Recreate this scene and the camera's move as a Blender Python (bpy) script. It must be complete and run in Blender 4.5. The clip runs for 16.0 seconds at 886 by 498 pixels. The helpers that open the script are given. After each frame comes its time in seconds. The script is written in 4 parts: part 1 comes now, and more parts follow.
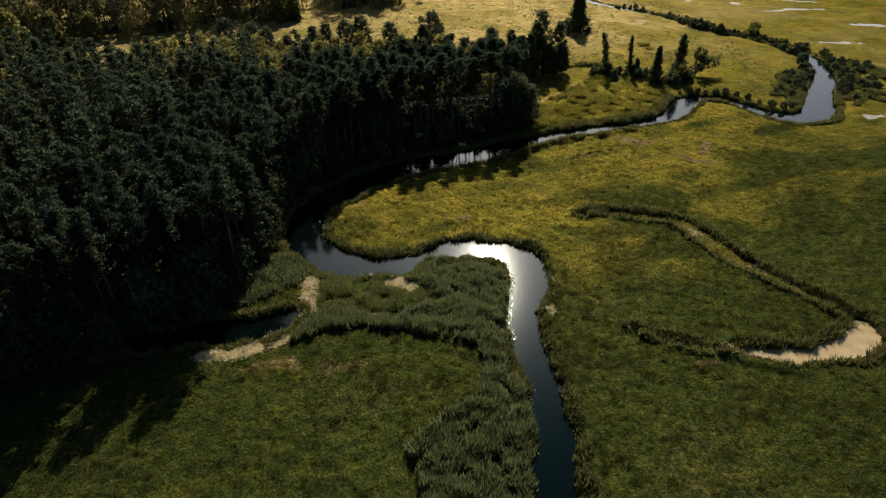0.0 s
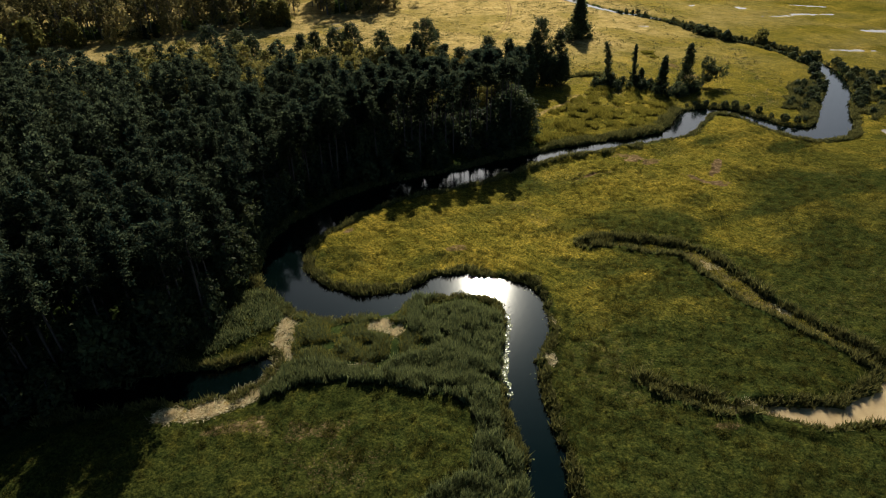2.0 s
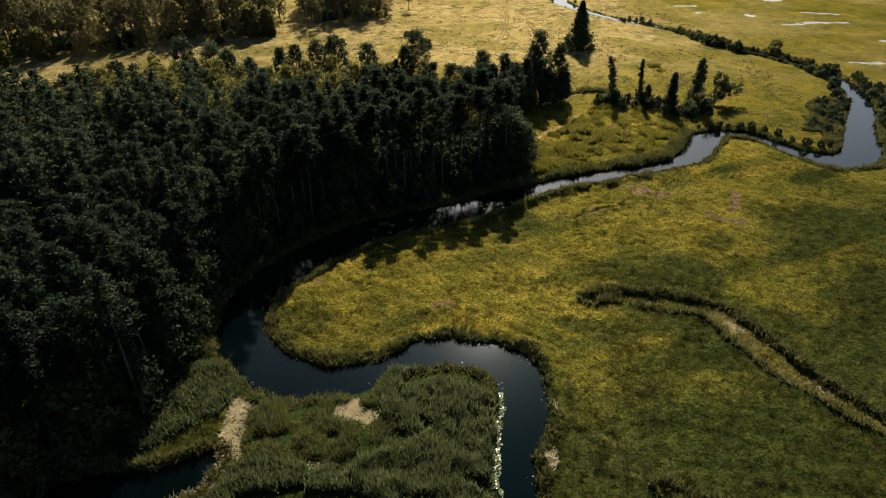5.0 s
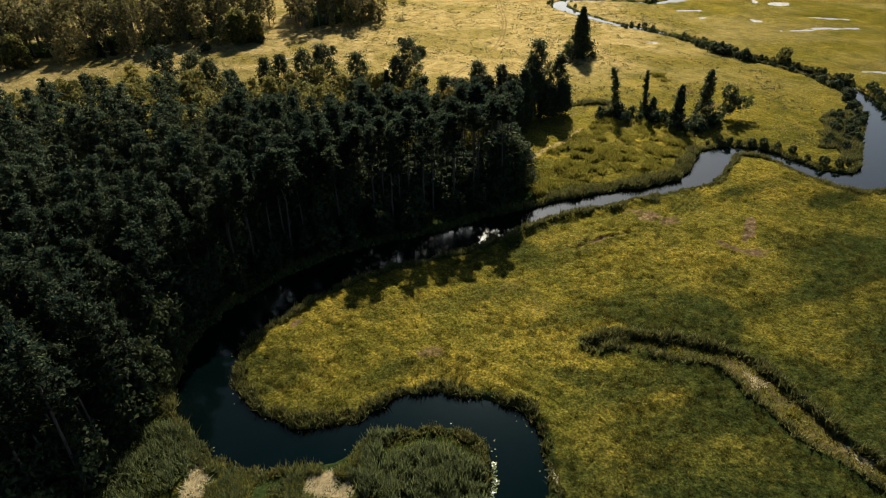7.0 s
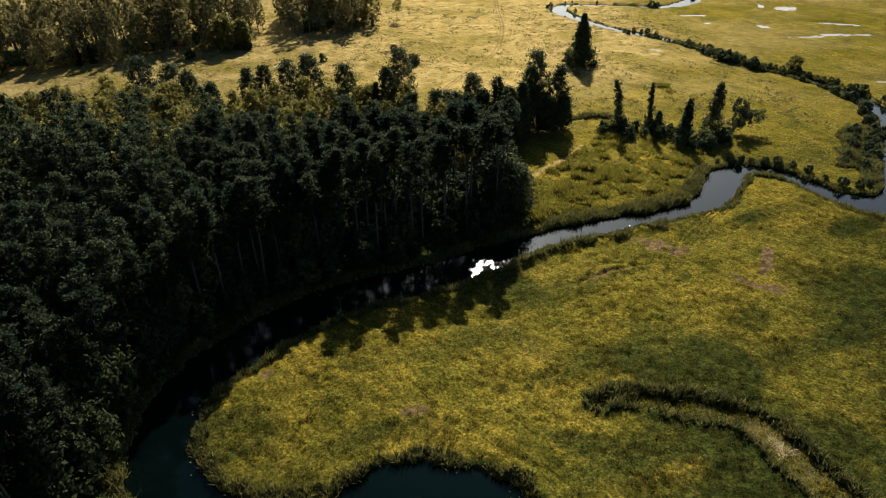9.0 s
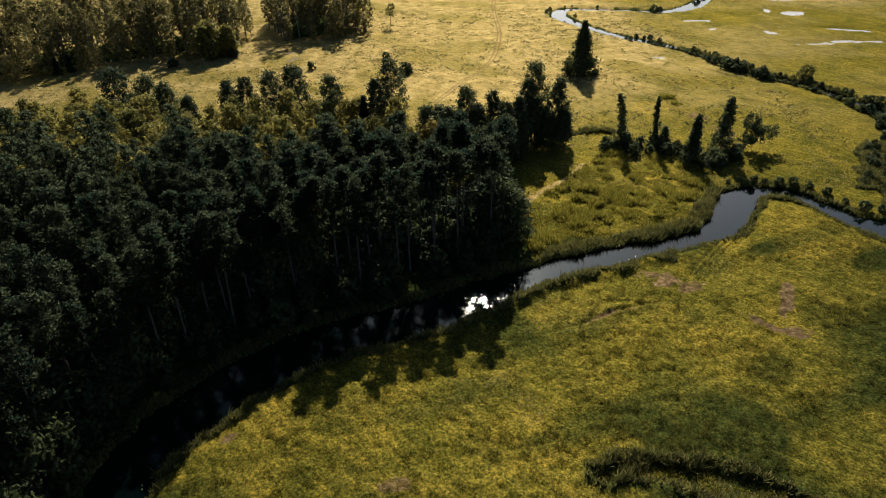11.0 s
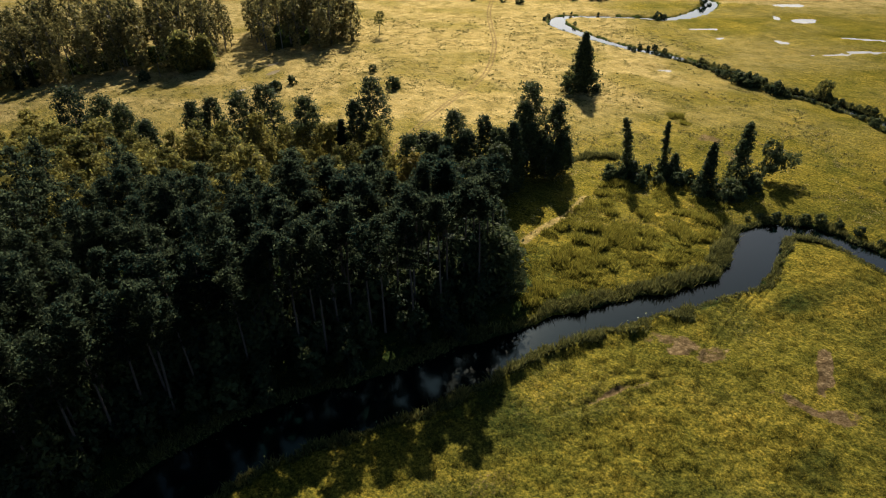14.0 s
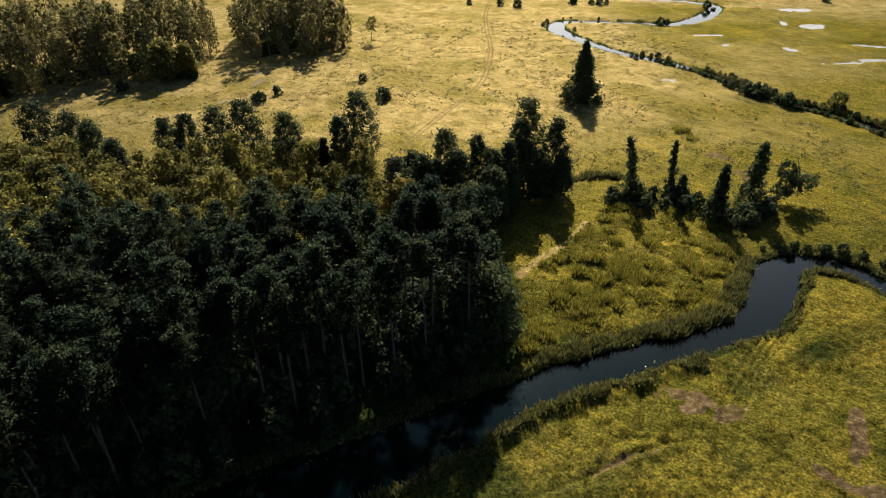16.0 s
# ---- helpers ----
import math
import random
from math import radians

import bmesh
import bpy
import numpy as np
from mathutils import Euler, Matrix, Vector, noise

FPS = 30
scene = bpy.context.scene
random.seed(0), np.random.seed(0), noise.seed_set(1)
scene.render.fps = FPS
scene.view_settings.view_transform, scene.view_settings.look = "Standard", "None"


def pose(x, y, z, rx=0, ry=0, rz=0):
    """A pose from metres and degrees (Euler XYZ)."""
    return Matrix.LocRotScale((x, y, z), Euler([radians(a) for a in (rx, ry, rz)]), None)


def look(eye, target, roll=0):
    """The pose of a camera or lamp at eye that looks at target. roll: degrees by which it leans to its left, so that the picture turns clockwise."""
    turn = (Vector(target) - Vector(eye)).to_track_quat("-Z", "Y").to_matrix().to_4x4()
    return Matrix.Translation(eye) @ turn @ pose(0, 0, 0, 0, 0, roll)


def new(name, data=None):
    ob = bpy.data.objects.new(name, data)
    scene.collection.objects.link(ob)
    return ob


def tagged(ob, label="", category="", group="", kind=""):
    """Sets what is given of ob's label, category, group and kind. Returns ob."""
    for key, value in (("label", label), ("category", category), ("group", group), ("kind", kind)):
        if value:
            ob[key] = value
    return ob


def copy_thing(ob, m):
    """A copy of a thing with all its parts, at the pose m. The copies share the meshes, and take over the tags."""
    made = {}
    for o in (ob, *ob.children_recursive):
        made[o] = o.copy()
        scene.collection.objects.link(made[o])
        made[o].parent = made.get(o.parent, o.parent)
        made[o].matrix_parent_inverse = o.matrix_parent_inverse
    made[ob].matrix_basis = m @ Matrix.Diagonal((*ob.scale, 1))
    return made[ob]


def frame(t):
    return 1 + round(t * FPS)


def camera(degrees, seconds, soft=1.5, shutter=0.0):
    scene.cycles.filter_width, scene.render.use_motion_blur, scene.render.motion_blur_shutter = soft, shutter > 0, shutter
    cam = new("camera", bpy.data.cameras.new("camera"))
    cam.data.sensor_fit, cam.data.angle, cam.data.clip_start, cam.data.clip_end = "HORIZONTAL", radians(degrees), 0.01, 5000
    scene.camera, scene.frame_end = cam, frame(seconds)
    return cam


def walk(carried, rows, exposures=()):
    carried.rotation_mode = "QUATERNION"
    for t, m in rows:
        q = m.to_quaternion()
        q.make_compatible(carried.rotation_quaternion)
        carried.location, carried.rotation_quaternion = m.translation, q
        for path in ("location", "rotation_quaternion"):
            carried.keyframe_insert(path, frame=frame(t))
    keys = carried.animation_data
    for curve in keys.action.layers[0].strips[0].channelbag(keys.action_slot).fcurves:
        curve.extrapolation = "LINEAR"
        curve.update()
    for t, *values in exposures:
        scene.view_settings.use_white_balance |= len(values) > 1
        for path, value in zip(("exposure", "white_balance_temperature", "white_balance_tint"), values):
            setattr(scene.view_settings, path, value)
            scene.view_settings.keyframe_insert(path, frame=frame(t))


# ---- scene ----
cam = camera(73.0, 16.0, soft=1.1)
EYE = 70.0


def flight(t):
    s = t / 16.0
    return pose(EYE * (0.2174 * s + 0.0309 * s * s), EYE * (1.5056 * s - 0.0336 * s * s), EYE * (1 - 0.0216 * s - 0.0074 * s * s),
                90 - 32.941 + 0.146 * s, 0.999 - 0.082 * s, -0.599 - 0.5125 * s)


walk(cam, [(0.5 * k, flight(0.5 * k)) for k in range(33)], exposures=[(0.0, 0.18, 5450, 10), (8.0, 0.50, 5450, 10), (12.0, 0.50, 5450, 10), (16.0, 0.62, 5450, 10)])

# ---- world and sun ----
SUN_UP, SUN_TURN = 36.0, 5.0
world = bpy.data.worlds.new("sky")
scene.world = world
world.use_nodes = True
sky = world.node_tree.nodes.new("ShaderNodeTexSky")
sky.sky_type, sky.sun_disc = "NISHITA", False
sky.sun_elevation, sky.sun_rotation = radians(SUN_UP), radians(SUN_TURN)
sky.dust_density, sky.air_density, sky.ozone_density = 5.0, 1.0, 5.0
back = world.node_tree.nodes["Background"]
back.inputs["Strength"].default_value = 0.115
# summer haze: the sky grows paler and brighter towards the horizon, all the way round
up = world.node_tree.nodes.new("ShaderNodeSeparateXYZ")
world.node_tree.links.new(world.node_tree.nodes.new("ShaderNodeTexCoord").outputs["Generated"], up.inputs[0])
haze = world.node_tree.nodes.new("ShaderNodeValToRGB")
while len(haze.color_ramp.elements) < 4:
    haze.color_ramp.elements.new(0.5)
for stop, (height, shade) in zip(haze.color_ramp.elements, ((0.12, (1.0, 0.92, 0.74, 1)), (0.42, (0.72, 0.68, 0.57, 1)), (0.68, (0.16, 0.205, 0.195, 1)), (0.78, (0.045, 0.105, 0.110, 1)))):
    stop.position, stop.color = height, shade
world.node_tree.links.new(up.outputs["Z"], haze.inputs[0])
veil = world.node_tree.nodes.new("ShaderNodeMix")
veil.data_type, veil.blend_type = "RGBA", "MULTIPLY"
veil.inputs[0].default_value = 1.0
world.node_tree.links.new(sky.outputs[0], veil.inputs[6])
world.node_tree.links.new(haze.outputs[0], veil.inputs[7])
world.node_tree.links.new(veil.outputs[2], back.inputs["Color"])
sun = new("sun", bpy.data.lights.new("sun", "SUN"))
sun.data.energy, sun.data.angle, sun.data.color = 5.0, radians(0.53), (1.0, 0.83, 0.55)
sun.matrix_world = look((400 * math.sin(radians(SUN_TURN)), 400 * math.cos(radians(SUN_TURN)), 400 * math.tan(radians(SUN_UP))), (0, 0, 0))

# ---- small numeric tools ----


def vnoise(x, y, size, seed):
    """Smooth value noise, 0 to 1, with cells of that size in metres."""
    table = np.random.default_rng(seed).random((256, 256)).astype(np.float32)
    u, v = np.asarray(x) / size, np.asarray(y) / size
    i, j = np.floor(u).astype(int), np.floor(v).astype(int)
    a, b = u - i, v - j
    a, b = a * a * (3 - 2 * a), b * b * (3 - 2 * b)
    p, q, r, s = table[i % 256, j % 256], table[(i + 1) % 256, j % 256], table[i % 256, (j + 1) % 256], table[(i + 1) % 256, (j + 1) % 256]
    return (p * (1 - a) + q * a) * (1 - b) + (r * (1 - a) + s * a) * b


def smooth(a, b, x):
    t = np.clip((x - a) / (b - a), 0, 1)
    return t * t * (3 - 2 * t)


def flow(rows, step=0.8):
    """A smooth line through rows of (x, y, half width), as closely spaced samples."""
    p = np.array(rows, float)
    p = np.vstack([2 * p[0] - p[1], p, 2 * p[-1] - p[-2]])
    out = []
    for k in range(1, len(p) - 2):
        n = max(2, int(np.hypot(*(p[k + 1] - p[k])[:2]) / step))
        t = np.linspace(0, 1, n, endpoint=False)[:, None]
        out.append(0.5 * (2 * p[k] + (p[k + 1] - p[k - 1]) * t + (2 * p[k - 1] - 5 * p[k] + 4 * p[k + 1] - p[k + 2]) * t ** 2
                          + (3 * p[k] - p[k - 1] - 3 * p[k + 1] + p[k + 2]) * t ** 3))
    return np.vstack(out + [p[-2:-1]]).astype(np.float32)


def gap_to(line, x, y):
    """Metres from each place to the edge of a stream; below 0 inside it."""
    x, y = np.asarray(x, np.float32).ravel(), np.asarray(y, np.float32).ravel()
    out = np.full(len(x), 99.0, np.float32)
    near = np.where((x > line[:, 0].min() - 25) & (x < line[:, 0].max() + 25) & (y > line[:, 1].min() - 25) & (y < line[:, 1].max() + 25))[0]
    for k in range(0, len(near), 8000):
        i = near[k:k + 8000]
        d = np.hypot(x[i, None] - line[None, :, 0], y[i, None] - line[None, :, 1]) - line[None, :, 2]
        out[i] = d.min(1)
    return out


def inside(poly, x, y):
    x, y = np.asarray(x), np.asarray(y)
    hit = np.zeros(x.shape, bool)
    for (x0, y0), (x1, y1) in zip(poly, poly[1:] + poly[:1]):
        if y0 != y1:
            hit ^= ((y0 > y) != (y1 > y)) & (x < (x1 - x0) * (y - y0) / (y1 - y0) + x0)
    return hit


def spot(x, y, cx, cy, rx, ry, turn=0.0):
    """Distance to a lying ellipse in units of its size: below 1 inside."""
    c, s = math.cos(radians(turn)), math.sin(radians(turn))
    u, v = (x - cx) * c + (y - cy) * s, -(x - cx) * s + (y - cy) * c
    return np.hypot(u / rx, v / ry)


# ---- the plan ----
RIVER_LOWER = flow([(-60, -420, 4), (-20, -240, 4), (25, -140, 3.6), (4, -60, 3.4), (13, 5, 3.2), (13.5, 30, 3.1), (14, 48, 3.0), (15, 55, 3.0), (15.5, 66, 2.7), (15, 72, 2.9), (14.5, 79, 2.7), (14, 85, 2.9),
                    (15.3, 92, 3.6), (17, 99, 4.0), (16, 104, 4.0), (12.5, 107, 3.6), (7, 108.5, 3.4), (2, 108.3, 3.2), (-4, 105.5, 2.2),
                    (-10, 102.5, 3.5), (-16, 102, 4.0), (-23, 104.5, 4.5), (-29, 111, 4.4), (-32, 119, 4.4), (-30.5, 128, 4.6), (-25, 136, 5),
                    (-16.5, 144.5, 5), (-5, 151, 4.8), (7, 155.5, 4.8), (18.5, 161.5, 4.6), (28, 166.8, 3.2), (36.5, 170.5, 3.3)])
RIVER_UPPER = flow([(36.5, 170.5, 3.3), (52, 175.5, 2.8), (68, 180.7, 2.7), (75, 185.5, 3.8), (80.5, 193.5, 4.4), (85.5, 199.5, 3.6), (91, 200.8, 2.6),
                    (96.5, 198.8, 2.8), (100.8, 193.5, 2.6), (104, 186.5, 3.2), (110, 181, 4.6), (117, 181, 5.4), (124, 188, 5.0), (133, 204.5, 4.2),
                    (141, 216, 3.8), (148, 231, 3.6), (151.5, 244, 3.2), (151.5, 256, 2.6), (149, 266, 2.2), (141, 283, 2.2), (133, 293, 1.8),
                    (126, 312, 1.8), (113, 338, 2.0), (97, 356, 2.1), (88, 372, 2.6), (81, 387, 3.2)])
RIVER_FAR = flow([(81, 387, 3.2), (77, 403, 4.2), (84, 417, 3.2), (111, 414, 2.2), (135, 408, 2.6), (155, 421, 4.0), (171, 446, 3), (163, 461, 3),
                  (142, 470, 3), (80, 490, 3)])
OXBOW_POND = flow([(74.5, 82, 1.4), (72.8, 78.8, 2.6), (69, 75.8, 2.3), (63, 73.6, 1.9), (57, 73.5, 1.9), (53, 74.1, 1.7), (50, 75, 0.8)], 0.5)
OXBOW_DITCH = flow([(32, 121.5, 0.8), (38, 122, 1.8), (44, 120.7, 2.3), (51, 118.8, 2.5), (55, 115, 2.9), (57, 109.5, 3.1), (59, 104, 3.0), (61.3, 99.8, 2.4),
                    (64.2, 95.3, 2.0), (67, 91, 1.9), (70, 87, 1.7), (73, 83, 1.4)], 0.5)
OXBOW_TAIL = flow([(49.5, 75, 1.2), (44, 75.3, 1.2), (40, 77, 1.0), (36, 78.6, 0.8), (33, 81, 0.5)], 0.5)
BACKWATER = flow([(-66, 77, 1.5), (-55, 80, 2.6), (-46, 82, 3.2), (-38, 82.5, 3.6), (-31.5, 84, 3.2), (-28.5, 87, 2.0)])
SEEP = flow([(-26.5, 98.5, 0.5), (-25.5, 93, 1.3), (-26, 87.5, 1.8), (-27.5, 82, 1.6), (-31, 78.4, 1.2), (-36, 76.2, 1.2), (-41, 75.5, 0.8)], 0.5)
TRACK = flow([(52, 480, 0.9), (45, 432, 0.9), (43, 395, 0.9), (41.5, 360, 0.9), (34, 318, 0.9), (21, 290, 0.9), (9, 264, 0.9), (2, 245, 0.9)])
FIELD_DITCH = flow([(46, 236, 0.2), (53, 239.5, 0.4), (59, 241, 0.4), (65, 239, 0.2)], 0.5)
TRACK_NEAR = flow([(29, 193, 0.8), (34, 199, 0.8), (40, 205, 0.8), (45, 209, 0.8), (50, 217, 0.6)], 0.5)
RUTS = [flow([(84 - k, 185.5 + 0.6 * k, 0.3), (74.5 - 1.3 * k, 177 - 0.4 * k, 0.3), (67 - 1.2 * k, 169.5 - 0.5 * k, 0.3), (61.5 - 1.1 * k, 163 - 0.8 * k, 0.3), (57.5 - 1.2 * k, 156 - 1.5 * k, 0.3)], 0.4) for k in (0, 1.6, 3.2, 4.8)]
RUTS += [flow([(58, 160.6, 0.35), (64.4, 152.3, 0.5), (67.5, 148.6, 0.6), (70.1, 145.5, 0.4), (76, 139, 0.3)], 0.4), flow([(36.5, 151.8, 0.3), (41, 157, 0.7), (44, 157.9, 0.7), (48, 157.6, 0.4)], 0.4),
         flow([(30, 150, 0.3), (37.9, 153.2, 0.35), (44.5, 156.1, 0.3), (52, 158, 0.3)], 0.4)]
# pools out on the flood plain: x, y, half length, half width, turn
POOLS = [(136, 180, 3.5, 1.6, 20), (175, 269, 9, 1.5, -8), (193, 338, 12, 1.7, -4), (209, 299, 9, 3.2, -20), (104, 319, 4.5, 1.3, -25),
         (140, 384, 8, 1.8, -6), (209, 433, 9, 5, -10), (197, 396, 7, 5, 25), (188, 404, 5, 2, 70), (167, 356, 3, 4.5, 10), (178, 335, 8, 1.5, -3),
         (203, 359, 9, 1.6, -22), (-48, 329, 4.5, 1.3, 65), (-51, 340, 3, 1.2, 50), (-56, 306, 3, 0.8, 40), (143, 366, 2.5, 1, 0)]
PINE_WOOD = [(-110, 56), (-80, 66), (-62, 78), (-46, 88), (-40, 97), (-37.5, 112), (-38.5, 124), (-36.5, 136), (-30, 147.5), (-18, 157.5), (0, 165), (12, 171), (24, 176),
             (26.5, 187), (25, 192), (14, 195), (-8, 194), (-34, 195), (-52, 198), (-72, 203), (-100, 199), (-150, 212), (-185, 225)]
WOOD_FOOT = [(-95, 58), (-80, 64), (-62, 76), (-46, 86), (-40, 99), (-39.5, 112), (-40.5, 124), (-38, 136), (-29, 146), (-15, 156), (0, 163.5), (12, 169), (23, 175), (27, 185), (25.5, 198)]
FAR_LANE = [(-66, 352, 3.5), (-72, 372, 3.5), (-84, 400, 3.5), (-100, 440, 4)]
FAR_WOOD = [(-300, 290), (-180, 303), (-137, 318), (-112, 333), (-92, 338), (-74, 352), (-58, 362), (-31, 369), (-29, 403), (-38, 475), (-300, 480)]
MIXED = [(-128, 214), (-112, 236), (-96, 250), (-72, 240), (-62, 228), (-44, 240), (-24, 238), (-8, 240), (4, 236), (8, 222), (24, 220), (26, 199), (12, 199), (-8, 198),
         (-34, 198), (-52, 201), (-72, 206), (-100, 201)]
ROUGH_WEST = [(118, 192), (128, 203), (138, 222), (133, 228), (122, 212), (113, 197)]
ROUGH_EAST = [(132, 190), (140, 200), (150, 222), (158, 238), (170, 232), (160, 212), (146, 190)]
REED_BED = [(13, 101), (11, 79), (12.5, 68), (12, 57), (10, 40), (-2, 40), (-4, 56), (3, 64), (6.5, 72), (3, 79), (-9, 81.5), (-19, 80.5), (-26.5, 80),
            (-25, 97), (-15, 98.5), (-4, 102.5)]
SCRUB = [(28.5, 174.5), (48, 179), (69, 186), (77, 198), (82, 212), (90, 221), (76, 226), (58, 226), (50, 216), (41, 204), (28.5, 194)]
SPIT = [(-45, 94), (-38, 89), (-30, 94), (-26, 100), (-28, 104), (-34, 106.5), (-43, 104)]
FARM_POLY = [(100, 470), (180, 440), (300, 395), (420, 500), (200, 620)]


def in_rough(x, y):
    """Rank ground beside the upper river, with a ragged edge."""
    u, v = x + 10 * (vnoise(x, y, 4, 88) - 0.5), y + 10 * (vnoise(x, y, 4, 89) - 0.5)
    return (inside(ROUGH_WEST, u, v) | inside(ROUGH_EAST, u, v)) & (vnoise(x, y, 3, 90) > 0.38)


def in_reeds(x, y):
    return inside(REED_BED, x + 4.5 * (vnoise(x, y, 5, 72) - 0.5), y + 4.5 * (vnoise(x, y, 5, 73) - 0.5))


def shore(x, y):
    """Metres to the nearest open water, with a ragged edge."""
    g = np.full(np.size(x), 99.0, np.float32)
    for line in (RIVER_LOWER, RIVER_UPPER, RIVER_FAR, OXBOW_POND, BACKWATER):
        g = np.minimum(g, gap_to(line, x, y))
    return g + 1.1 * (vnoise(x, y, 3.1, 21) - 0.5) + 0.7 * (vnoise(x, y, 1.1, 22) - 0.5)


def pools(x, y):
    """Metres to the edge of the nearest shallow pool."""
    g = np.full(np.size(x), 99.0)
    for cx, cy, rx, ry, turn in POOLS:
        g = np.minimum(g, (spot(x, y, cx, cy, rx, ry, turn) - 1) * min(rx, ry) + 2.6 * (vnoise(x, y, 2.6, 31) - 0.5))
    return g


def ditch(x, y):
    return np.minimum(gap_to(OXBOW_DITCH, x, y), gap_to(OXBOW_TAIL, x, y)) + 0.8 * (vnoise(x, y, 2.2, 23) - 0.5)


WATER_Z = -0.42


def rise(x, y, g=None, d=None):
    """Height of the ground."""
    x, y = np.asarray(x, float), np.asarray(y, float)
    g = shore(x, y) if g is None else g
    d = ditch(x, y) if d is None else d
    far = smooth(520, 900, np.hypot(x, y))
    z = 0.7 * (vnoise(x, y, 23, 1) - 0.5) + 0.35 * (vnoise(x, y, 8, 2) - 0.5)
    rough = 1 - 0.5 * smooth(190, 300, y)
    z = z + rough * 0.34 * (vnoise(0.85 * x + 0.3 * y, y - 0.2 * x, 2.6, 3) - 0.5) + rough * 0.16 * (vnoise(0.9 * x + 0.35 * y, y - 0.3 * x, 1.3, 4) - 0.5)
    tuft = 1 - np.abs(2 * vnoise(0.8 * x + 0.3 * y, y - 0.25 * x, 1.05, 5) - 1)
    z = z + rough * 0.12 * (tuft - 0.5) + rough * 0.26 * (vnoise(x, y, 0.78, 6) - 0.5)
    z = z + 0.15 * smooth(0.2, 1.0, g) * smooth(5, 1.5, g)
    p = pools(x, y)
    z = z * (1 - far) * (0.15 + 0.85 * smooth(0, 7, p)) - 0.75 * smooth(0.6, -0.7, d) - 0.35 * smooth(0.4, -0.6, p)
    z = z * (0.35 + 0.65 * smooth(0.5, 5, g)) + 0.42 * smooth(0.8, 7, g) * smooth(-0.5, 4, p)
    for line in RUTS:
        z = z - 0.28 * smooth(0.35, -0.25, gap_to(line, x, y))
    levee = smooth(10, 20, x) * smooth(64, 52, x) * smooth(2.0, -2.0, y - (170.5 + 0.325 * (x - 36.5)))
    z = z + 0.75 * levee * smooth(0.4, 1.6, g) * smooth(4.2, 2.4, g) * (0.6 + 0.6 * vnoise(x, y, 3.0, 7))
    z = np.maximum(z, -0.27)
    return z - 1.7 * smooth(0.5, -0.8, g)


# ---- materials ----
def nodes_of(name):
    m = bpy.data.materials.new(name)
    m.use_nodes = True
    nt = m.node_tree
    return m, nt, nt.nodes["Principled BSDF"]


def noise_node(nt, size, detail=4.0, rough=0.6, vec=None, distort=0.0):
    n = nt.nodes.new("ShaderNodeTexNoise")
    n.inputs["Scale"].default_value, n.inputs["Detail"].default_value = 1.0 / size, detail
    n.inputs["Roughness"].default_value, n.inputs["Distortion"].default_value = rough, distort
    if vec is None:
        vec = nt.nodes.new("ShaderNodeTexCoord").outputs["Object"]
    nt.links.new(vec, n.inputs["Vector"])
    return n.outputs[0]


def ramp(nt, fac, stops):
    n = nt.nodes.new("ShaderNodeValToRGB")
    el = n.color_ramp.elements
    while len(el) < len(stops):
        el.new(0.5)
    for e, (p, c) in zip(el, stops):
        e.position, e.color = p, (*c, 1)
    nt.links.new(fac, n.inputs[0])
    return n.outputs[0]


def mixed(nt, fac, a, b, mode="MIX"):
    n = nt.nodes.new("ShaderNodeMix")
    n.data_type, n.blend_type = "RGBA", mode
    for sock, v in ((n.inputs[0], fac), (n.inputs[6], a), (n.inputs[7], b)):
        if isinstance(v, (int, float)):
            sock.default_value = v
        elif isinstance(v, tuple):
            sock.default_value = (*v, 1)
        else:
            nt.links.new(v, sock)
    return n.outputs[2]


def broken(nt, fac, grain, k):
    """A cover amount whose edge is broken up by a grain."""
    a = nt.nodes.new("ShaderNodeMath")
    a.operation = "MULTIPLY_ADD"
    nt.links.new(grain, a.inputs[0])
    a.inputs[1].default_value, a.inputs[2].default_value = 2 * k, -k - 0.35 * k
    d = nt.nodes.new("ShaderNodeMath")
    d.operation, d.use_clamp = "MULTIPLY_ADD", True
    nt.links.new(fac, d.inputs[0])
    d.inputs[1].default_value = 1 + 0.7 * k
    nt.links.new(a.outputs[0], d.inputs[2])
    return d.outputs[0]


def bump(nt, p, height, strength, dist):
    n = nt.nodes.new("ShaderNodeBump")
    n.inputs["Strength"].default_value, n.inputs["Distance"].default_value = strength, dist
    nt.links.new(height, n.inputs["Height"])
    nt.links.new(n.outputs[0], p.inputs["Normal"])


